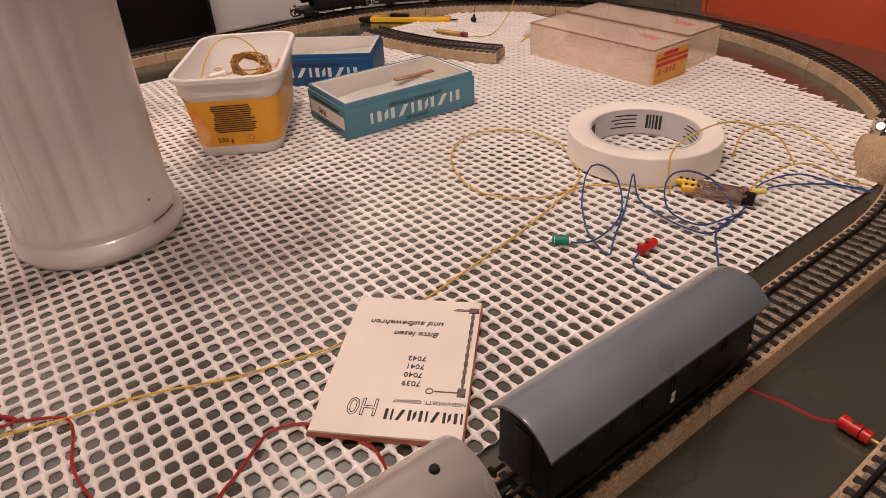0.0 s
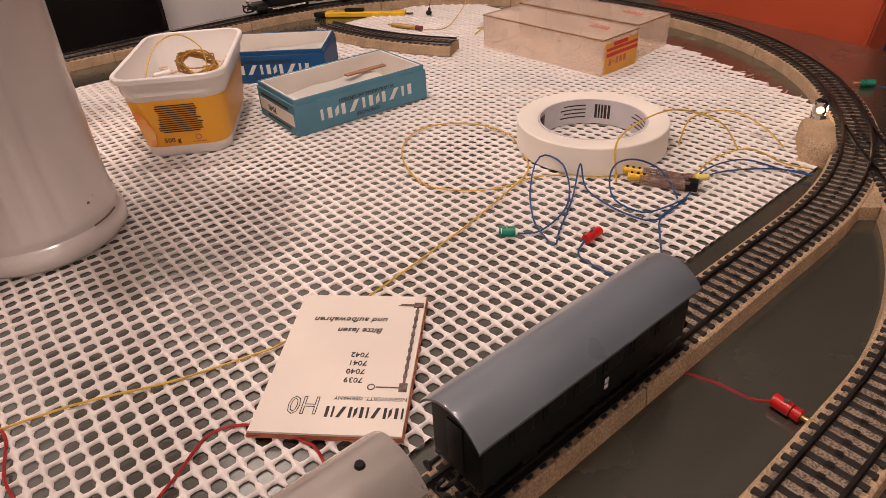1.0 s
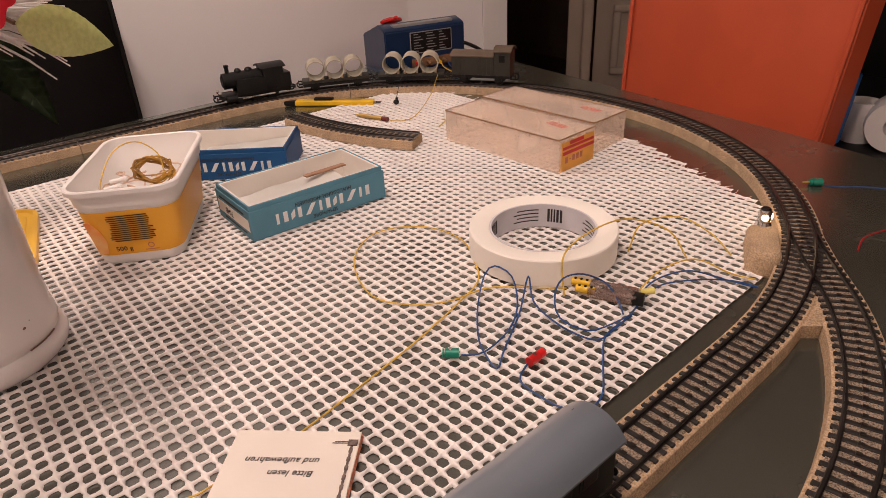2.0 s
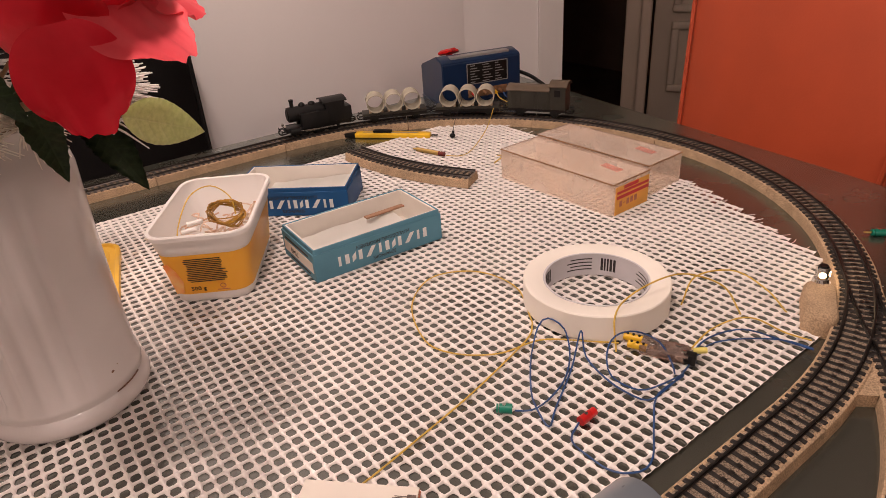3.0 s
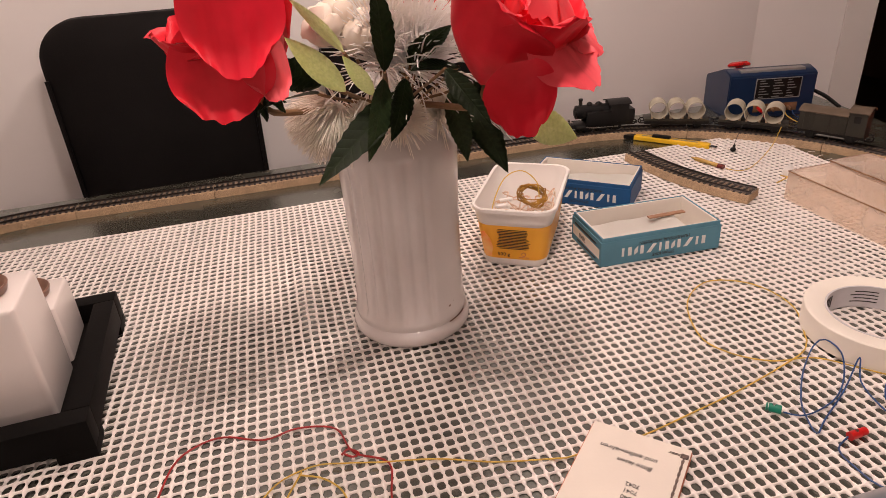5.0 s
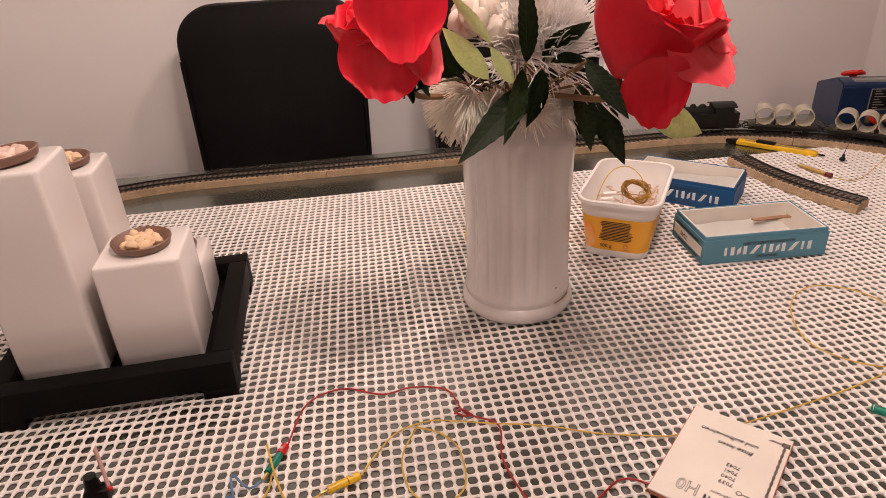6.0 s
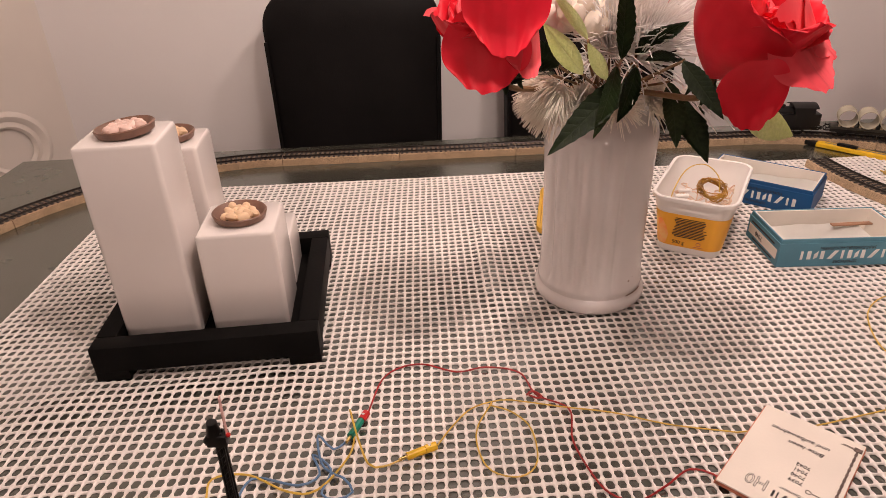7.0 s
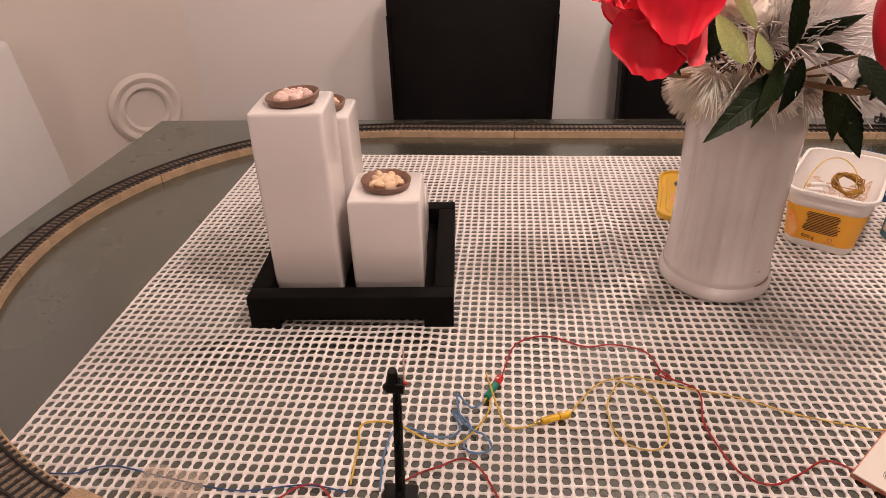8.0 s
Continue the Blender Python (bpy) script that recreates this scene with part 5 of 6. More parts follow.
candle_holder("tallest white ceramic candle holder with a dish of pink stones", -0.0435, -0.0282, 0.170, M_WAXP, 0.0615, -5.0, 0.002)
candle_holder("short white ceramic candle holder with a dish of yellow stones", 0.0290, -0.0242, 0.091, M_WAXY, 0.064, 1.5)
candle_holder("tall white ceramic candle holder with a dish of yellow stones, behind", -0.0350, 0.0440, 0.141, M_WAXY, 0.058)
candle_holder("lowest white ceramic candle holder, behind the short one", 0.0310, 0.0440, 0.050, M_WAXY, 0.058)


def semaphore(m):
    """Thin black lattice signal mast with arms at the top."""
    t = thing("signal_mast", "thin black model signal mast with a small red and white arm", "model signal", m)
    part("base", box(-0.010, 0.010, -0.007, 0.007, 0, 0.004, 0.001), M_BLACK, t)
    for sx in (-1, 1):
        for sy in (-1, 1):
            part("upright", rod((sx * 0.0022, sy * 0.0018, 0.003), (sx * 0.0014, sy * 0.0012, 0.100), 0.0006, n=5), M_BLACK, t)
    for k in range(16):
        z = 0.006 + 0.0058 * k
        for sy in (-1, 1):
            part("brace", rod((-0.0020, sy * 0.0016, z), (0.0020, sy * 0.0016, z + 0.0055), 0.0004, n=4), M_BLACK, t)
    part("ladder", box(-0.0018, 0.0018, 0.0020, 0.0026, 0.004, 0.094), M_BLACK, t, smooth=False)
    part("lamp_bracket", box(-0.0055, 0.0040, -0.0030, 0.0030, 0.092, 0.099, 0.001), M_BLACK, t)
    part("lamp_hood", rod((-0.002, 0, 0.099), (-0.002, 0, 0.106), 0.0034, 0.0024), M_BLACK, t)
    part("counterweight", ball((-0.0052, 0, 0.094), 0.0022), M_BLACK, t)
    part("red_lens", ball((0.0046, -0.001, 0.0985), 0.0012, n=5), M_RED, t)
    part("arm", box(0.0036, 0.0040, -0.0012, 0.0012, 0.098, 0.122), mat("arm_pink_white", (0.75, 0.45, 0.42), 0.5), t, "thin pale red arm", smooth=False)
    return t


semaphore(pose(-0.2280, 0.163, 0.0008, 3, 2.5, 0) @ Matrix.Diagonal((1.1, 1.1, 1.05, 1)))


# ---- the vase and its silk flowers ----
VX, VY = 0.0380, 0.4345
VASE = pose(VX, VY, 0.0010)


def flute(a, z):
    """Two groups of five ribs with narrow grooves between them, broad smooth fields between the groups; only on the shaft."""
    on = max(0.0, min(1.0, (z - 0.022) / 0.008)) * max(0.0, min(1.0, (0.160 - z) / 0.012))
    q = (math.degrees(a) - 63 + 90) % 180 - 90
    if abs(q) > 46.8:
        return 1.0
    return 1.0 - 0.040 * on * (0.5 + 0.5 * math.cos(radians((q + 39) * 360 / 15.6))) ** 1.8


vase = thing("flower_vase", "white milk-glass vase with fluted sides and a rounded foot", "vase", VASE)
part("body", lathe([(0.0001, 0.004), (0.034, 0.004), (0.038, 0.0), (0.0430, 0.0004), (0.0476, 0.0022), (0.0500, 0.0052), (0.0507, 0.0085), (0.0503, 0.0118), (0.0490, 0.0145), (0.0470, 0.0160), (0.0468, 0.0175), (0.0478, 0.0200), (0.0476, 0.0230), (0.0462, 0.030), (0.0456, 0.060), (0.0457, 0.100), (0.0468, 0.140), (0.0474, 0.158), (0.0460, 0.166), (0.0405, 0.171), (0.0380, 0.176),
                    (0.0385, 0.182), (0.0398, 0.186), (0.0385, 0.1868), (0.0365, 0.182), (0.0360, 0.174), (0.042, 0.160), (0.042, 0.02), (0.0001, 0.012)], 360, wave=flute), M_VASE, vase)
for a, z, q in ((-57, 0.0305, 0.0017), (-51, 0.0330, 0.0011), (-46, 0.0320, 0.0009)):
    fleck = part("brown_fleck", ball((0, 0, 0), q, squash=(0.25, 1, 0.8), n=6), M_CAND, vase)
    fleck.matrix_basis = pose(0.0459 * math.cos(radians(a)), 0.0459 * math.sin(radians(a)), z, 0, 0, a)
fleck = part("brown_fleck", tube([Vector((0.0474 * math.cos(radians(a)), 0.0474 * math.sin(radians(a)), 0.0166)) for a in range(-60, -32, 3)], 0.0005, 6), M_CAND, vase, "thin brown line in the crease of the foot")


def petal_mesh(name, r, h, phi, curl, ruffle, seed, material):
    """One broad silk petal of a cup round z: it spreads from the origin, rises, and rolls outward at its wavy rim; its back lies along +y."""
    bm = bmesh.new()
    nu, nv = 25, 21
    rows = [[None] * nu for _ in range(nv)]
    for i in range(nu):
        u = -1 + 2 * i / (nu - 1)
        reach = 1 - 0.10 * u * u + 0.04 * noise.noise((u * 1.8, seed * 1.7, 6.0))
        roll = curl * (1 + 0.9 * noise.noise((u * 1.1, seed * 2.3, 2.0)))
        for j in range(nv):
            v = j / (nv - 1)
            vv = v * reach
            over = max(0.0, (v - 0.62) / 0.38)
            q = r * math.sin(min(math.pi / 2, vv * 1.9)) ** 0.8 - 0.12 * r * max(0.0, vv - 0.5) + roll * 0.010 * over ** 1.8
            z = h * vv - roll * 0.007 * over ** 2.4
            az = radians(phi) * u * max(0.02, 1 - abs((v - 0.54) / 0.485) ** 2.6) ** 0.45
            crease = 0.40 * noise.noise((u * 5.5, v * 1.1, seed + 5)) + 0.20 * noise.noise((u * 12.0, v * 1.6, seed + 9))
            w = q + ruffle * v * (noise.noise((u * 1.4, v * 1.5, seed)) + crease)
            zz = z + 0.7 * ruffle * v * v * noise.noise((u * 3.4, seed, 1.0))
            rows[j][i] = bm.verts.new((w * math.sin(az), w * math.cos(az), zz))
    for a, b in zip(rows, rows[1:]):
        for i in range(nu - 1):
            bm.faces.new((a[i], a[i + 1], b[i + 1], b[i]))
    bmesh.ops.remove_doubles(bm, verts=list(bm.verts), dist=1e-6)
    me = mesh_of(bm, name, material, False)
    me.polygons.foreach_set("use_smooth", [True] * len(me.polygons))
    return me


def open_petal(l, wide, seed, material, cup=0.22):
    """A single opened petal along +x, hollow and creased like pressed cloth, its edge wavy and bent at one side."""
    bm = bmesh.new()
    n, k2 = 26, 12
    rows = []
    for i in range(n + 1):
        u = i / n
        half = 0.48 * math.sqrt(max(0.0, 1 - ((u - 0.56) / 0.60) ** 2))
        row = []
        for k in range(2 * k2 + 1):
            s = -1 + k / k2
            x = u - (0.22 + 0.10 * noise.noise((s * 2.2, seed, 3.0))) * s * s * u ** 3 + 0.05 * u ** 4 * noise.noise((s * 4.0, seed, 8.0))
            z = cup * (s * half * 1.4) ** 2 - 0.25 * (u - 0.4) ** 2 + 0.06 * noise.noise((u * 1.6, s * 1.4, seed)) * u
            z += 0.030 * noise.noise((u * 1.0, s * 5.5, seed + 2)) * u + 0.014 * noise.noise((u * 1.5, s * 12, seed + 4)) * u
            z -= 0.30 * max(0.0, u - 0.80) * (0.5 + noise.noise((s * 1.7, seed, 5.0)))
            row.append(bm.verts.new((x * l, s * half * l * wide, z * l)))
        rows.append(row)
    for a, b in zip(rows, rows[1:]):
        for i in range(2 * k2):
            bm.faces.new((a[i], a[i + 1], b[i + 1], b[i]))
    me = mesh_of(bm, "petal", material, False)
    me.polygons.foreach_set("use_smooth", [True] * len(me.polygons))
    return me


WHORLS = ((0.006, 0.030, 100, 0.15, 4, 0.030), (0.013, 0.040, 92, 0.55, 4, 0.021), (0.020, 0.049, 84, 0.60, 5, 0.013), (0.028, 0.059, 78, 0.50, 5, 0.005), (0.036, 0.068, 74, 0.50, 5, 0.0))
PETALS = [[petal_mesh("petal", r, h, phi, curl, 0.0030 + 0.0007 * j, k + 10 * j, (M_PETAL, M_PETAL2, M_PETAL)[(j + k) % 3]) for k in range(3)] for j, (r, h, phi, curl, _, _) in enumerate(WHORLS)]


def leaf_mesh(name, l, w, fold, droop, material, seed=0, notch=0.05):
    """Leaf with a folded midrib, arched, with a finely notched edge; along +x."""
    bm = bmesh.new()
    n = 22
    rows = []
    for i in range(n + 1):
        u = i / n
        half = w / 2 * math.sin(math.pi * u ** 0.78) ** 0.9 + 0.0003
        half *= 1 + notch * (1 if i % 2 else -1)
        z = -droop * l * u * u + 0.002 * noise.noise((u * 4, seed, 0))
        row = []
        for s in (-1, -0.5, 0, 0.5, 1):
            row.append(bm.verts.new((l * u + (0.0 if abs(s) < 1 else 0.001), s * half, z + abs(s) * half * fold + 0.0008 * noise.noise((u * 9, s * 3, seed)) - (0.0005 if s == 0 else 0))))
        rows.append(row)
    for a, b in zip(rows, rows[1:]):
        for i in range(4):
            bm.faces.new((a[i], a[i + 1], b[i + 1], b[i]))
    bmesh.ops.solidify(bm, geom=list(bm.faces), thickness=0.0004)
    me = mesh_of(bm, name, material, False)
    me.polygons.foreach_set("use_smooth", [True] * len(me.polygons))
    return me


def aim(base, tip, roll=0.0):
    """A pose at base whose x axis points at tip, its back turned up, then rolled."""
    x = (Vector(tip) - Vector(base)).normalized()
    y = Vector((0, 0, 1)).cross(x).normalized()
    z = x.cross(y)
    m = Matrix((x, y, z)).transposed().to_4x4()
    return Matrix.Translation(base) @ m @ pose(0, 0, 0, roll, 0, 0)


def over_rim(p):
    """The last two points of a stem that comes from p, over the rim and down into the vase."""
    d = Vector((p[0] - VX, p[1] - VY, 0)).normalized()
    return [Vector((VX, VY, 0.197)) + d * 0.029, Vector((VX, VY, 0.160)) + d * 0.014]


def rose(label, centre, axis, seed, size=1.0, droop=()):
    """Open silk rose: tight heart, whorls of cupped petals, sepals, stem."""
    rnd = random.Random(seed)
    ax = Vector(axis).normalized()
    base = Vector(centre) - ax * 0.034
    t = thing("rose", label, "flower", Matrix.Translation(base) @ ax.to_track_quat("Z", "Y").to_matrix().to_4x4() @ Matrix.Diagonal((size, size, size, 1)), "silk roses in the vase")
    for j, (r, h, phi, curl, count, up) in enumerate(WHORLS):
        for k in range(count):
            a = 360 * k / count + 41 * j + rnd.uniform(-10, 10)
            o = part("petal", PETALS[j][(k + j) % 3], None, t)
            s = rnd.uniform(0.93, 1.07)
            o.matrix_basis = pose(0, 0, up, 0, 0, a) @ pose(0, 0, 0, -rnd.uniform(0, 9 - 1.4 * j), rnd.uniform(-4, 4), 0) @ Matrix.Diagonal((s, s, s, 1))
    back = t.matrix_basis.inverted()
    for k, (p0, p1, wide, out, mt) in enumerate(droop):
        x = Vector(p1) - Vector(p0)
        l = x.length
        x.normalize()
        z = -(Vector(out) - x * x.dot(Vector(out))).normalized()
        m = Matrix.Translation(p0) @ Matrix((x, z.cross(x), z)).transposed().to_4x4()
        o = part("petal", open_petal(l, wide, seed + k, mt), None, t)
        o.matrix_basis = back @ m
    part("heart", ball((0, 0, 0.030), 0.010, squash=(1, 1, 1.4)), M_PETAL, t)
    sep = leaf_mesh("sepal", 0.018, 0.008, 0.2, 0.4, M_LEAF, seed)
    for k in range(5):
        o = part("sepal", sep, None, t)
        o.matrix_basis = pose(0, 0, 0.002, 0, 0, 72 * k) @ pose(0, 0, 0, 0, 35, 0)
    inv = t.matrix_basis.inverted()
    line = [base + ax * 0.004, base - ax * 0.014] + over_rim(base)
    part("stem", tube(smooth_line([tuple(inv @ Vector(p)) for p in line], 0.006), 0.0023, 8), M_STEM, t)
    return t


rose("large red silk rose leaning forward over the rim", (0.083, 0.312, 0.258), (0.28, -0.28, 0.85), 5, 0.94,
     (((0.078, 0.272, 0.251), (0.084, 0.286, 0.208), 0.95, (-0.1, -1, -0.3), M_PETAL), ((0.093, 0.288, 0.280), (0.120, 0.282, 0.228), 0.85, (0.5, -0.8, 0.2), M_PETAL2), ((0.109, 0.302, 0.286), (0.136, 0.306, 0.240), 0.90, (0.9, -0.4, 0.1), M_PETAL2)))
rose("large red silk rose leaning outward over the rim", (-0.062, 0.356, 0.260), (-0.26, -0.25, 0.88), 9, 0.92,
     (((-0.060, 0.312, 0.316), (-0.062, 0.312, 0.250), 0.85, (-0.1, -1, -0.1), M_PETAL), ((-0.072, 0.322, 0.278), (-0.072, 0.317, 0.227), 1.15, (-0.1, -1, 0), M_PETAL), ((-0.046, 0.326, 0.268), (-0.048, 0.318, 0.234), 1.0, (0.6, -0.8, 0), M_PETAL2)))
rose("red silk rose at the back, mostly hidden", (0.065, 0.475, 0.262), (0.3, 0.5, 0.8), 13)

LEAVES = [leaf_mesh("leaf_blade", 1.0, 0.29, 0.16, 0.16, M_LEAF, k) for k in range(3)]
PALE = [leaf_mesh("leaf_blade", 1.0, 0.44, 0.14, 0.10, M_LEAF2, 5 + k, 0.012) for k in range(2)]


def leaf(base, tip, wide=1.0, roll=0.0, pale=False, k=0, root=None):
    base, tip = Vector(base), Vector(tip)
    l = (tip - base).length * 1.02
    t = thing("silk_leaf", "pale green silk leaf with a fine vein" if pale else "dark green notched silk leaf hanging over the vase", "leaf", Matrix(), "silk leaves in the vase")
    o = part("blade", (PALE if pale else LEAVES)[k % (2 if pale else 3)], None, t)
    o.matrix_basis = aim(base, tip, roll) @ Matrix.Diagonal((l, l * wide, l, 1))
    from_rose = root is not None
    root = Vector(root) if from_rose else None
    line = [root, (root + base) / 2 + Vector((0, 0, 0.004)), base] if from_rose else [base] + over_rim(base)
    part("stalk", tube(smooth_line([tuple(p) for p in line], 0.006), 0.0010, 6), M_STEM, t)
    return t


leaf((0.032, 0.356, 0.222), (-0.028, 0.313, 0.191), 0.85, -38)
leaf((0.0184, 0.345, 0.2337), (0.006, 0.322, 0.1915), 1.15, -60, k=1)
leaf((0.0322, 0.345, 0.2322), (0.020, 0.322, 0.2025), 1.5, -60, k=2)
leaf((-0.006, 0.338, 0.2300), (-0.036, 0.330, 0.2660), 0.68, 75, True)
leaf((0.0105, 0.338, 0.2258), (-0.006, 0.334, 0.2520), 0.70, 75, True, 1)
leaf((-0.004, 0.339, 0.2520), (-0.030, 0.335, 0.2860), 0.40, 60, True)
leaf((0.096, 0.428, 0.192), (0.110, 0.383, 0.150), 1.2, 30, k=2)
leaf((0.046, 0.304, 0.244), (0.058, 0.268, 0.222), 0.95, 40)
leaf((0.017, 0.332, 0.240), (0.022, 0.340, 0.292), 1.1, 60, k=1)
leaf((0.042, 0.378, 0.232), (0.060, 0.342, 0.267), 1.2, -25, k=2)
leaf((0.066, 0.372, 0.214), (0.074, 0.352, 0.172), 1.3, 10, k=1)
leaf((-0.016, 0.366, 0.230), (-0.050, 0.360, 0.248), 2.0, 70, k=2)
leaf((0.070, 0.360, 0.232), (0.036, 0.330, 0.246), 1.2, -20)
leaf((0.099, 0.321, 0.203), (0.131, 0.311, 0.192), 1.5, 50, True, root=(0.074, 0.348, 0.212))
leaf((-0.020, 0.366, 0.224), (-0.055, 0.330, 0.236), 1.2, 15, k=1)


def thread_flower(label, centre, axis, length, count, seed, spread=1.0, thick=0.00045, material=M_WHITEFL):
    """Ball or tuft of white threads that leave a small heart and thin out towards their tips."""
    rnd = random.Random(seed)
    t = thing("thread_flower", label, "flower", Matrix(), "white filler flowers in the vase")
    c, ax = Vector(centre), Vector(axis).normalized()
    bm = bmesh.new()
    for k in range(count):
        d = (ax + spread * Vector((rnd.gauss(0, 0.6), rnd.gauss(0, 0.6), rnd.gauss(0, 0.6)))).normalized()
        l = length * rnd.uniform(0.55, 1.1)
        b = d.cross(Vector((rnd.gauss(0, 1), rnd.gauss(0, 1), 0.2))).normalized() * l * 0.10
        tube([c + d * 0.002, c + d * l * 0.35 + b * 0.4, c + d * l * 0.7 + b * 0.6, c + d * l + b * rnd.uniform(0.4, 1.2) - Vector((0, 0, l * 0.10))],
             [thick * 0.8, thick, thick, thick * 0.55], 4, bm)
    part("threads", bm, material, t)
    part("heart", ball(c + ax * 0.004, 0.006, squash=(1, 1, 0.9)), M_CREAMFL, t)
    part("stem", tube(smooth_line([tuple(p) for p in [c] + over_rim(c)], 0.006), 0.0014, 6), M_STEM, t)
    return t


thread_flower("spiky white thread flower standing in the middle of the bunch", (0.028, 0.396, 0.232), (0.0, -0.25, 1.0), 0.060, 700, 2, 0.8, 0.00050)
thread_flower("white thread flower spreading above the rim", (0.048, 0.392, 0.226), (0.2, -0.3, 1.0), 0.062, 560, 3, 0.7, 0.00055)
thread_flower("cream tufted thread flower drooping over the rim", (-0.004, 0.400, 0.206), (-0.85, -0.35, -0.35), 0.037, 1300, 4, 0.62, 0.00045, M_CREAMFL)
thread_flower("white tufted thread flower drooping behind the red rose", (0.090, 0.400, 0.196), (0.9, -0.30, 0.45), 0.042, 420, 6, 0.5, 0.00065)
thread_flower("white thread flower low on the rim at the back", (0.040, 0.470, 0.200), (0.1, 0.9, 0.2), 0.050, 200, 8, 0.6)
for x, y, ax, seed in ((0.012, 0.398, (-0.35, -0.5, 0.8), 11), (0.036, 0.393, (0.1, -0.6, 0.7), 12), (0.064, 0.400, (0.5, -0.5, 0.7), 14)):
    thread_flower("dense cream thread tuft filling the mouth of the vase", (x, y, 0.190), ax, 0.024, 800, seed, 0.9, 0.00045, M_CREAMFL)


def bud_cluster(centre, count, seed, r):
    rnd = random.Random(seed)
    t = thing("bud_cluster", "cluster of round cream silk buds among the leaves", "flower", Matrix(), "white filler flowers in the vase")
    for k in range(count):
        d = Vector((rnd.gauss(0, 1), rnd.gauss(0, 1), rnd.gauss(0, 0.8))).normalized() * r * rnd.uniform(0.5, 1)
        lump = ball((0, 0, 0), 0.0078 * rnd.uniform(0.75, 1.2), squash=(1, 0.85, 1.1), n=9)
        for v in lump.verts:
            v.co *= 1 + 0.30 * noise.noise(v.co * 190 + Vector((k * 3.1, seed, 0)))
        bud = part("bud", lump, M_BUD, t)
        bud.matrix_basis = Matrix.Translation(Vector(centre) + d) @ pose(0, 0, 0, rnd.uniform(0, 90), rnd.uniform(0, 90), rnd.uniform(0, 90))
    part("stem", tube(smooth_line([(VX, VY, 0.170), tuple((Vector((VX, VY, 0.170)) + Vector(centre)) / 2), tuple(centre)], 0.006), 0.0012, 6), M_STEM, t)


bud_cluster((0.000, 0.385, 0.262), 22, 5, 0.020)
bud_cluster((0.022, 0.410, 0.270), 18, 6, 0.018)


# ---- wires, plugs and other small things ----
def wire(label, pts, material, z=0.0022, r=0.00065, hills=()):
    """A thin insulated wire lying on the mat; hills: (index, height) where it rises."""
    up = dict(hills)
    line = smooth_line([(x, y, z + up.get(i, 0.0)) for i, (x, y) in enumerate(pts)], 0.004)
    return solid("wire", tube(line, r * 0.92), material, label, "wire")


def plug(label, a, b, material, z=0.0036, r=0.0030, m2=None, pin=True):
    """Round plug with a waist, a screw and a bare pin."""
    a, b = Vector((*a, z)), Vector((*b, z))
    t = thing("wire_plug", label, "plug", Matrix(), "plugs on the wires")
    d = (b - a).normalized()
    part("sleeve", rod(a, a + d * 0.008, r), material, t)
    part("collar", rod(a + d * 0.0085, b, r * 0.92), m2 or material, t)
    part("screw", rod(a + d * 0.005 + Vector((0, 0, r * 0.8)), a + d * 0.005 + Vector((0, 0, r * 1.15)), 0.0012), M_CHROME, t)
    if pin:
        part("pin", rod(b, b + d * 0.006, 0.0011), M_BRASS, t)
    return t


wire("long yellow wire running across the mat and under the leaflet", [(0.094, 0.238), (0.051, 0.249), (0.015, 0.264), (-0.020, 0.273), (-0.044, 0.280), (-0.064, 0.284), (-0.087, 0.277), (-0.103, 0.259), (-0.114, 0.242)], M_YWIRE)
wire("yellow wire from the leaflet to the tape", [(0.094, 0.238), (0.127, 0.239), (0.152, 0.240), (0.194, 0.248), (0.237, 0.257), (0.278, 0.268), (0.312, 0.279), (0.326, 0.290)], M_YWIRE, 0.0020)
wire("loop of yellow wire lying on the mat beside the tape", [(0.326, 0.290), (0.350, 0.334), (0.344, 0.377), (0.310, 0.395), (0.273, 0.371), (0.253, 0.325), (0.260, 0.298), (0.283, 0.278), (0.316, 0.270), (0.340, 0.246), (0.353, 0.232)], M_YWIRE, hills=((1, 0.001),))
wire("loop of yellow wire lying in front of the vase", [(-0.072, 0.281), (-0.085, 0.256), (-0.086, 0.234), (-0.079, 0.216), (-0.061, 0.210), (-0.048, 0.222), (-0.047, 0.252), (-0.058, 0.270), (-0.074, 0.279)], M_YWIRE, 0.0026)
plug("yellow plug pushed into a yellow socket", (-0.115, 0.2405), (-0.135, 0.232), M_YPL)
wire("yellow wire curling away from the yellow plug", [(-0.137, 0.231), (-0.151, 0.225), (-0.161, 0.228), (-0.169, 0.247), (-0.176, 0.272)], M_YWIRE, 0.0030, 0.0008, ((3, 0.006), (4, 0.009)))
wire("yellow wire running to the signal mast", [(-0.172, 0.258), (-0.175, 0.236), (-0.193, 0.209), (-0.212, 0.209), (-0.241, 0.225), (-0.264, 0.223), (-0.263, 0.203), (-0.262, 0.170)], M_YWIRE, 0.0026, 0.0008)
plug("red and green plugs joined end to end", (-0.165, 0.277), (-0.175, 0.254), M_RED, m2=M_GRN)
wire("red wire winding over the mat", [(-0.164, 0.279), (-0.155, 0.315), (-0.141, 0.329), (-0.122, 0.332), (-0.095, 0.320), (-0.072, 0.324), (-0.046, 0.315), (-0.037, 0.288), (-0.016, 0.271), (-0.020, 0.240), (-0.015, 0.212), (-0.007, 0.193), (0.009, 0.186), (0.030, 0.196), (0.050, 0.208), (0.066, 0.200), (0.077, 0.179), (0.079, 0.170), (0.076, 0.156)], M_RWIRE, 0.0020, 0.00075)
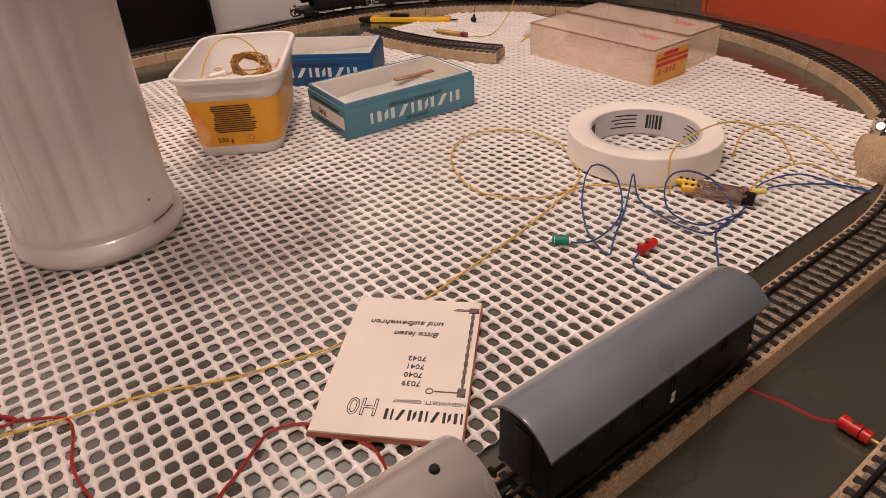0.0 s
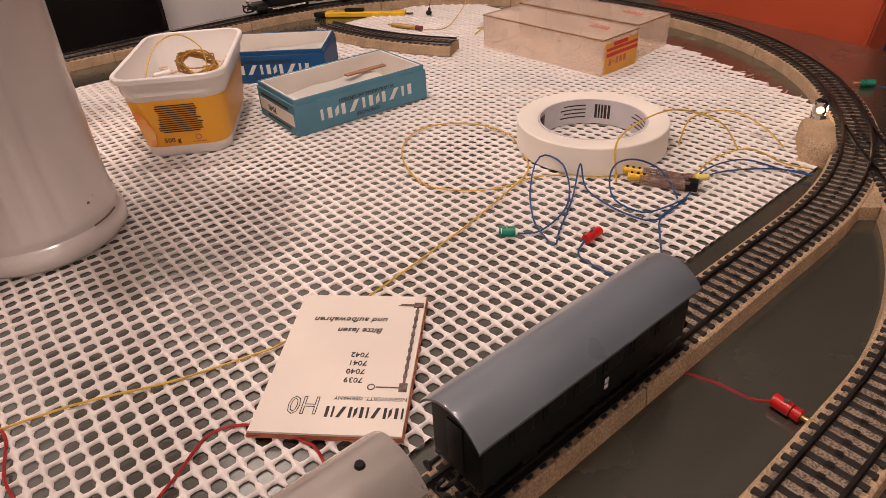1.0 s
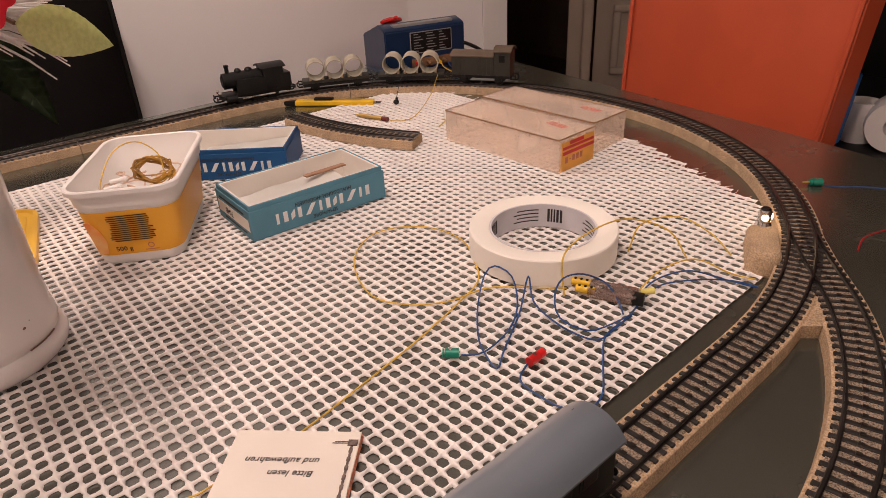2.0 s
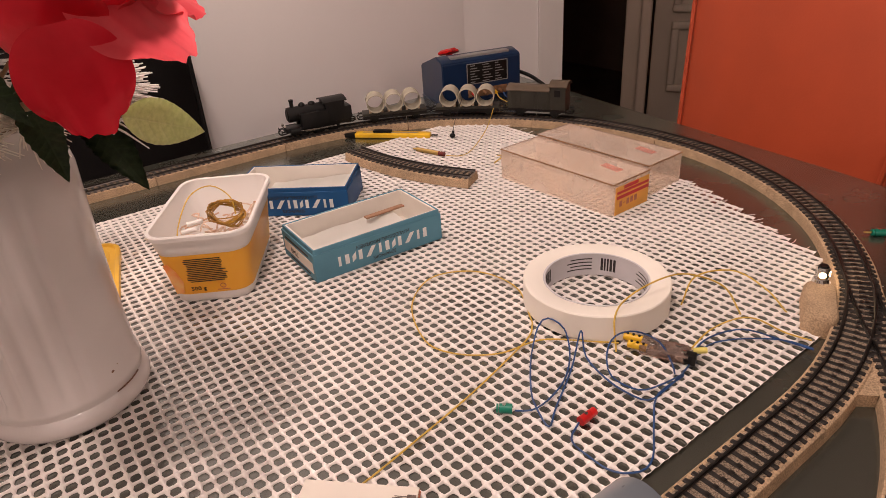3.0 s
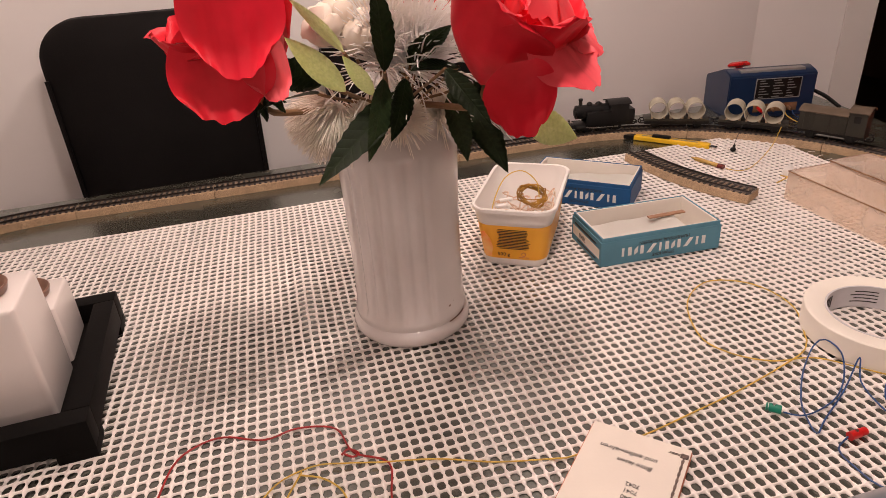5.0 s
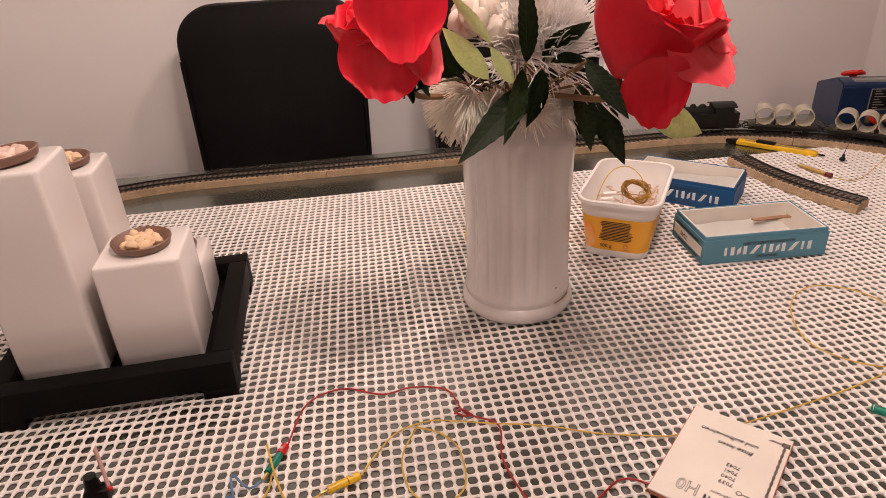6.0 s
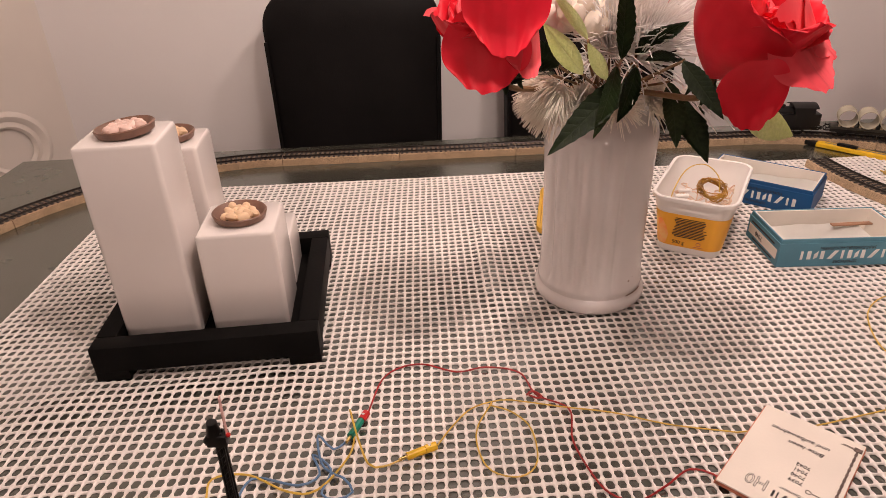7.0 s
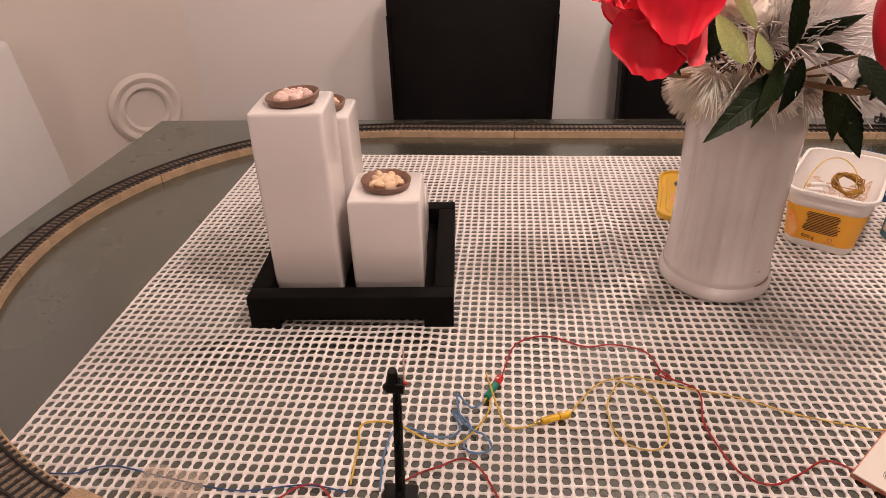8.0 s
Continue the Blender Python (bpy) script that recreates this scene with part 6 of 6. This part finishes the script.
solid("wire_knot", tube(smooth_line([(-0.045, 0.286, 0.004), (-0.040, 0.289, 0.005), (-0.034, 0.284, 0.004), (-0.038, 0.281, 0.005), (-0.043, 0.286, 0.004)], 0.0015), 0.0008), M_RWIRE, "red wire knotted round the yellow one", "wire")
wire("red wire near the signal mast", [(-0.250, 0.146), (-0.226, 0.176), (-0.204, 0.189), (-0.190, 0.196), (-0.178, 0.188), (-0.163, 0.160)], M_RWIRE, 0.0022, 0.00075)
wire("red wire loop at the edge of the mat", [(-0.312, 0.150), (-0.296, 0.166), (-0.282, 0.168), (-0.272, 0.158)], M_RWIRE, 0.0022, 0.0008)
wire("thin blue wire along the edge of the mat", [(-0.498, 0.170), (-0.484, 0.168), (-0.452, 0.168), (-0.428, 0.176), (-0.384, 0.168), (-0.335, 0.161), (-0.292, 0.168), (-0.262, 0.164)], M_BWIRE)
wire("tangled thin blue wire by the plugs", [(-0.175, 0.254), (-0.186, 0.244), (-0.197, 0.252), (-0.193, 0.232), (-0.184, 0.222), (-0.176, 0.214), (-0.170, 0.206), (-0.180, 0.201), (-0.190, 0.206), (-0.186, 0.226), (-0.200, 0.240), (-0.193, 0.222), (-0.206, 0.214), (-0.232, 0.222), (-0.241, 0.217), (-0.244, 0.194), (-0.242, 0.166)], mat("pale_blue_wire", (0.10, 0.20, 0.36), 0.5), 0.0022, 0.0009, ((2, 0.006), (5, 0.004)))

plug("green plug lying on the mat", (0.2510, 0.2295), (0.2440, 0.2362), M_GRN, r=0.0031, pin=False)
plug("red plug lying on the mat", (0.2740, 0.1950), (0.2870, 0.1958), M_RED, r=0.0030, pin=False)
wire("blue wire looping from the green plug", [(0.252, 0.2285), (0.260, 0.222), (0.274, 0.222), (0.296, 0.229), (0.318, 0.245), (0.330, 0.262), (0.328, 0.276), (0.318, 0.276), (0.296, 0.260), (0.273, 0.236), (0.264, 0.222), (0.258, 0.205), (0.273, 0.214), (0.308, 0.234), (0.334, 0.250), (0.325, 0.237), (0.317, 0.213), (0.316, 0.195), (0.320, 0.182), (0.335, 0.181), (0.358, 0.184), (0.380, 0.189)], M_BWIRE, hills=((5, 0.007), (6, 0.010), (7, 0.007), (14, 0.010)))
wire("blue wire from the red plug", [(0.274, 0.196), (0.260, 0.189), (0.258, 0.173), (0.260, 0.158), (0.271, 0.149), (0.284, 0.151), (0.306, 0.167), (0.328, 0.181), (0.356, 0.182)], M_BWIRE)
wire("round loop of blue wire in front of the tape", [(0.356, 0.182), (0.336, 0.185), (0.322, 0.191), (0.314, 0.206), (0.322, 0.217), (0.336, 0.222), (0.352, 0.218), (0.362, 0.206), (0.360, 0.194), (0.352, 0.186)], M_BWIRE, 0.0036, hills=((3, 0.006), (4, 0.014), (5, 0.018), (6, 0.016), (7, 0.009)))
wire("blue wires running to the turnout lantern", [(0.371, 0.190), (0.396, 0.192), (0.420, 0.181), (0.436, 0.162), (0.441, 0.142)], M_BWIRE, 0.0028, hills=((1, 0.004), (2, 0.006)))
wire("second blue wire running to the turnout lantern", [(0.368, 0.187), (0.398, 0.190), (0.421, 0.178), (0.438, 0.160), (0.443, 0.143)], M_BWIRE, 0.0022)
wire("yellow wire running to the turnout lantern", [(0.376, 0.194), (0.406, 0.195), (0.432, 0.184), (0.446, 0.164), (0.450, 0.148)], M_YWIRE, 0.0028, hills=((1, 0.006), (2, 0.009)))
wire("thin yellow wire arching over the tape", [(0.343, 0.226), (0.352, 0.236), (0.372, 0.240), (0.402, 0.236), (0.430, 0.232), (0.448, 0.214), (0.444, 0.196)], M_YWIRE, 0.0030, 0.0007, ((1, 0.020), (2, 0.026), (3, 0.030), (4, 0.024), (5, 0.014)))
wire("thin yellow wire behind the tape", [(0.424, 0.232), (0.452, 0.240), (0.474, 0.222), (0.476, 0.196), (0.470, 0.176)], M_YWIRE, 0.0030, 0.0007, ((1, 0.010), (2, 0.014), (3, 0.008)))

term = thing("terminal_strip", "brown clear plastic terminal with two yellow screw plugs", "terminal", pose(0.368, 0.205, 0.0012, 0, 0, -66) @ Matrix.Diagonal((0.8, 0.8, 0.8, 1)))
part("body", box(-0.020, 0.018, -0.010, 0.008, 0.0, 0.008, 0.001), M_TERMINAL, term)
part("cover", box(-0.004, 0.020, -0.013, 0.004, 0.0082, 0.0098, 0.0005), M_TERMINAL, term)
for y, x0 in ((-0.006, -0.030), (0.004, -0.036)):
    p = rod((x0, y, 0.005), (x0 + 0.016, y, 0.005), 0.0034)
    part("yellow_plug", p, M_YPL, term, "bright yellow plug")
    for q in (0.003, 0.008, 0.013):
        part("screw", rod((x0 + q, y, 0.0080), (x0 + q, y, 0.0090), 0.0012), M_BLACK, term)
for x, y in ((-0.010, -0.004), (-0.002, -0.004), (0.010, 0.0), (0.016, -0.006)):
    part("contact", box(x - 0.002, x + 0.002, y - 0.002, y + 0.002, 0.0080, 0.0105, 0.0005), M_CHROME, term)
part("black_end", box(0.016, 0.026, -0.010, -0.002, 0.001, 0.010, 0.001), M_BLACK, term)
part("pale_plug", rod((0.022, 0.000, 0.009), (0.032, 0.004, 0.010), 0.0026), mat("pale_yellow_plug", (0.72, 0.62, 0.16), 0.4), term)

# small bulb plugs and thin wires by the cutter
plug("dark red plug with a brass tip near the cutter", (0.5020, 0.6330), (0.4890, 0.6750), mat("dark_red_plug", (0.16, 0.02, 0.015), 0.4), r=0.0030, m2=M_BRASS)
wire("thin brown wire from the dark red plug", [(0.503, 0.630), (0.516, 0.616), (0.543, 0.626), (0.585, 0.648), (0.628, 0.683)], M_YWIRE, 0.0024, 0.0006, ((3, 0.012), (4, 0.024)))
blb = thing("small_bulb", "tiny dark bulb on a thin wire", "bulb", pose(0.553, 0.682, 0.001))
part("glass", ball((0, 0, 0.004), 0.0040, squash=(1, 1, 0.8)), M_BLACK, blb)
part("cap", rod((0.002, 0.002, 0.005), (0.006, 0.006, 0.007), 0.0018), M_BLACK, blb)
wire("thin dark wire rising from the tiny bulb", [(0.556, 0.686), (0.575, 0.702), (0.604, 0.722)], M_INK, 0.0060, 0.0005, ((1, 0.014), (2, 0.034)))
wh = thing("small_bulb_holder", "white plastic bulb holder with yellow wires by the clear box", "bulb holder", pose(0.560, 0.585, 0.001, 0, 0, 40))
part("body", box(-0.010, 0.008, -0.005, 0.005, 0, 0.009, 0.002), M_TUB, wh)
part("cap", rod((0.008, 0, 0.005), (0.016, 0, 0.006), 0.0040, 0.0030), M_TUB, wh)
wire("yellow wire ends beside the clear box", [(0.545, 0.580), (0.538, 0.560), (0.530, 0.552), (0.524, 0.562)], M_YWIRE, 0.0040, 0.0009, ((1, 0.006), (2, 0.010)))

# wires past the oval
plug("green plug lying on the table beyond the track", (0.6500, 0.1850), (0.6430, 0.1930), M_GRN, z=0.0020, r=0.0034)
wire("blue wire from the green plug beyond the track", [(0.651, 0.184), (0.657, 0.172), (0.672, 0.155), (0.684, 0.130), (0.700, 0.100)], M_BWIRE, -0.0010)
wire("red wire beyond the track", [(0.546, 0.118), (0.571, 0.122), (0.600, 0.114), (0.640, 0.100)], M_RWIRE, -0.0012, 0.0008)
wire("red wire between the tracks", [(0.225, 0.099), (0.230, 0.083), (0.231, 0.072), (0.236, 0.065)], M_RWIRE, -0.0012, 0.0008)
plug("red plug with a bare pin lying between the tracks", (0.2345, 0.0640), (0.2335, 0.0520), M_RED, z=0.0020, r=0.0031)

# mains lead and track leads of the transformer
lead = [tuple(TRAFO @ Vector(q)) for q in ((0.066, 0.02, 0.020), (0.086, 0.015, 0.026), (0.108, -0.005, 0.018), (0.118, -0.040, 0.006))]
solid("mains_lead", tube(smooth_line(lead, 0.006), 0.0030, 8), M_BLACK, "black mains lead of the transformer", "cable")
for k, (x, y, mt) in enumerate(((-0.018, 0.70, M_RWIRE), (0.018, 0.72, M_YWIRE), (0.030, 0.74, M_BWIRE))):
    p = TRAFO @ Vector((x, -0.060, 0.012))
    solid("wire", tube(smooth_line([tuple(p), tuple(p + Vector((-0.006, -0.014, -0.004))), tuple(p + Vector((-0.002 + 0.006 * k, -0.030, -0.012))), tuple(p + Vector((0.012, -0.040, -0.013)))], 0.004), 0.0008), mt, "thin lead from the transformer to the track", "wire")

# crumpled scrap of clear film near the edge of the mat
film = bmesh.new()
rows = [[film.verts.new((-0.024 + 0.048 * i / 14, -0.011 + 0.022 * j / 7 + 0.003 * noise.noise((i * 0.4, 2.0, 0.0)), 0.0030 + 0.0028 * abs(noise.noise((i * 0.45, j * 0.5, 7.0))))) for j in range(8)] for i in range(15)]
for a, b in zip(rows, rows[1:]):
    for j in range(7):
        film.faces.new((a[j], b[j], b[j + 1], a[j + 1]))
bmesh.ops.solidify(film, geom=list(film.faces), thickness=0.0002)
solid("film_scrap", film, M_CLEAR, "crumpled scrap of clear film lying on the mat", "plastic scrap", pose(-0.381, 0.164, 0, 0, 0, -8))
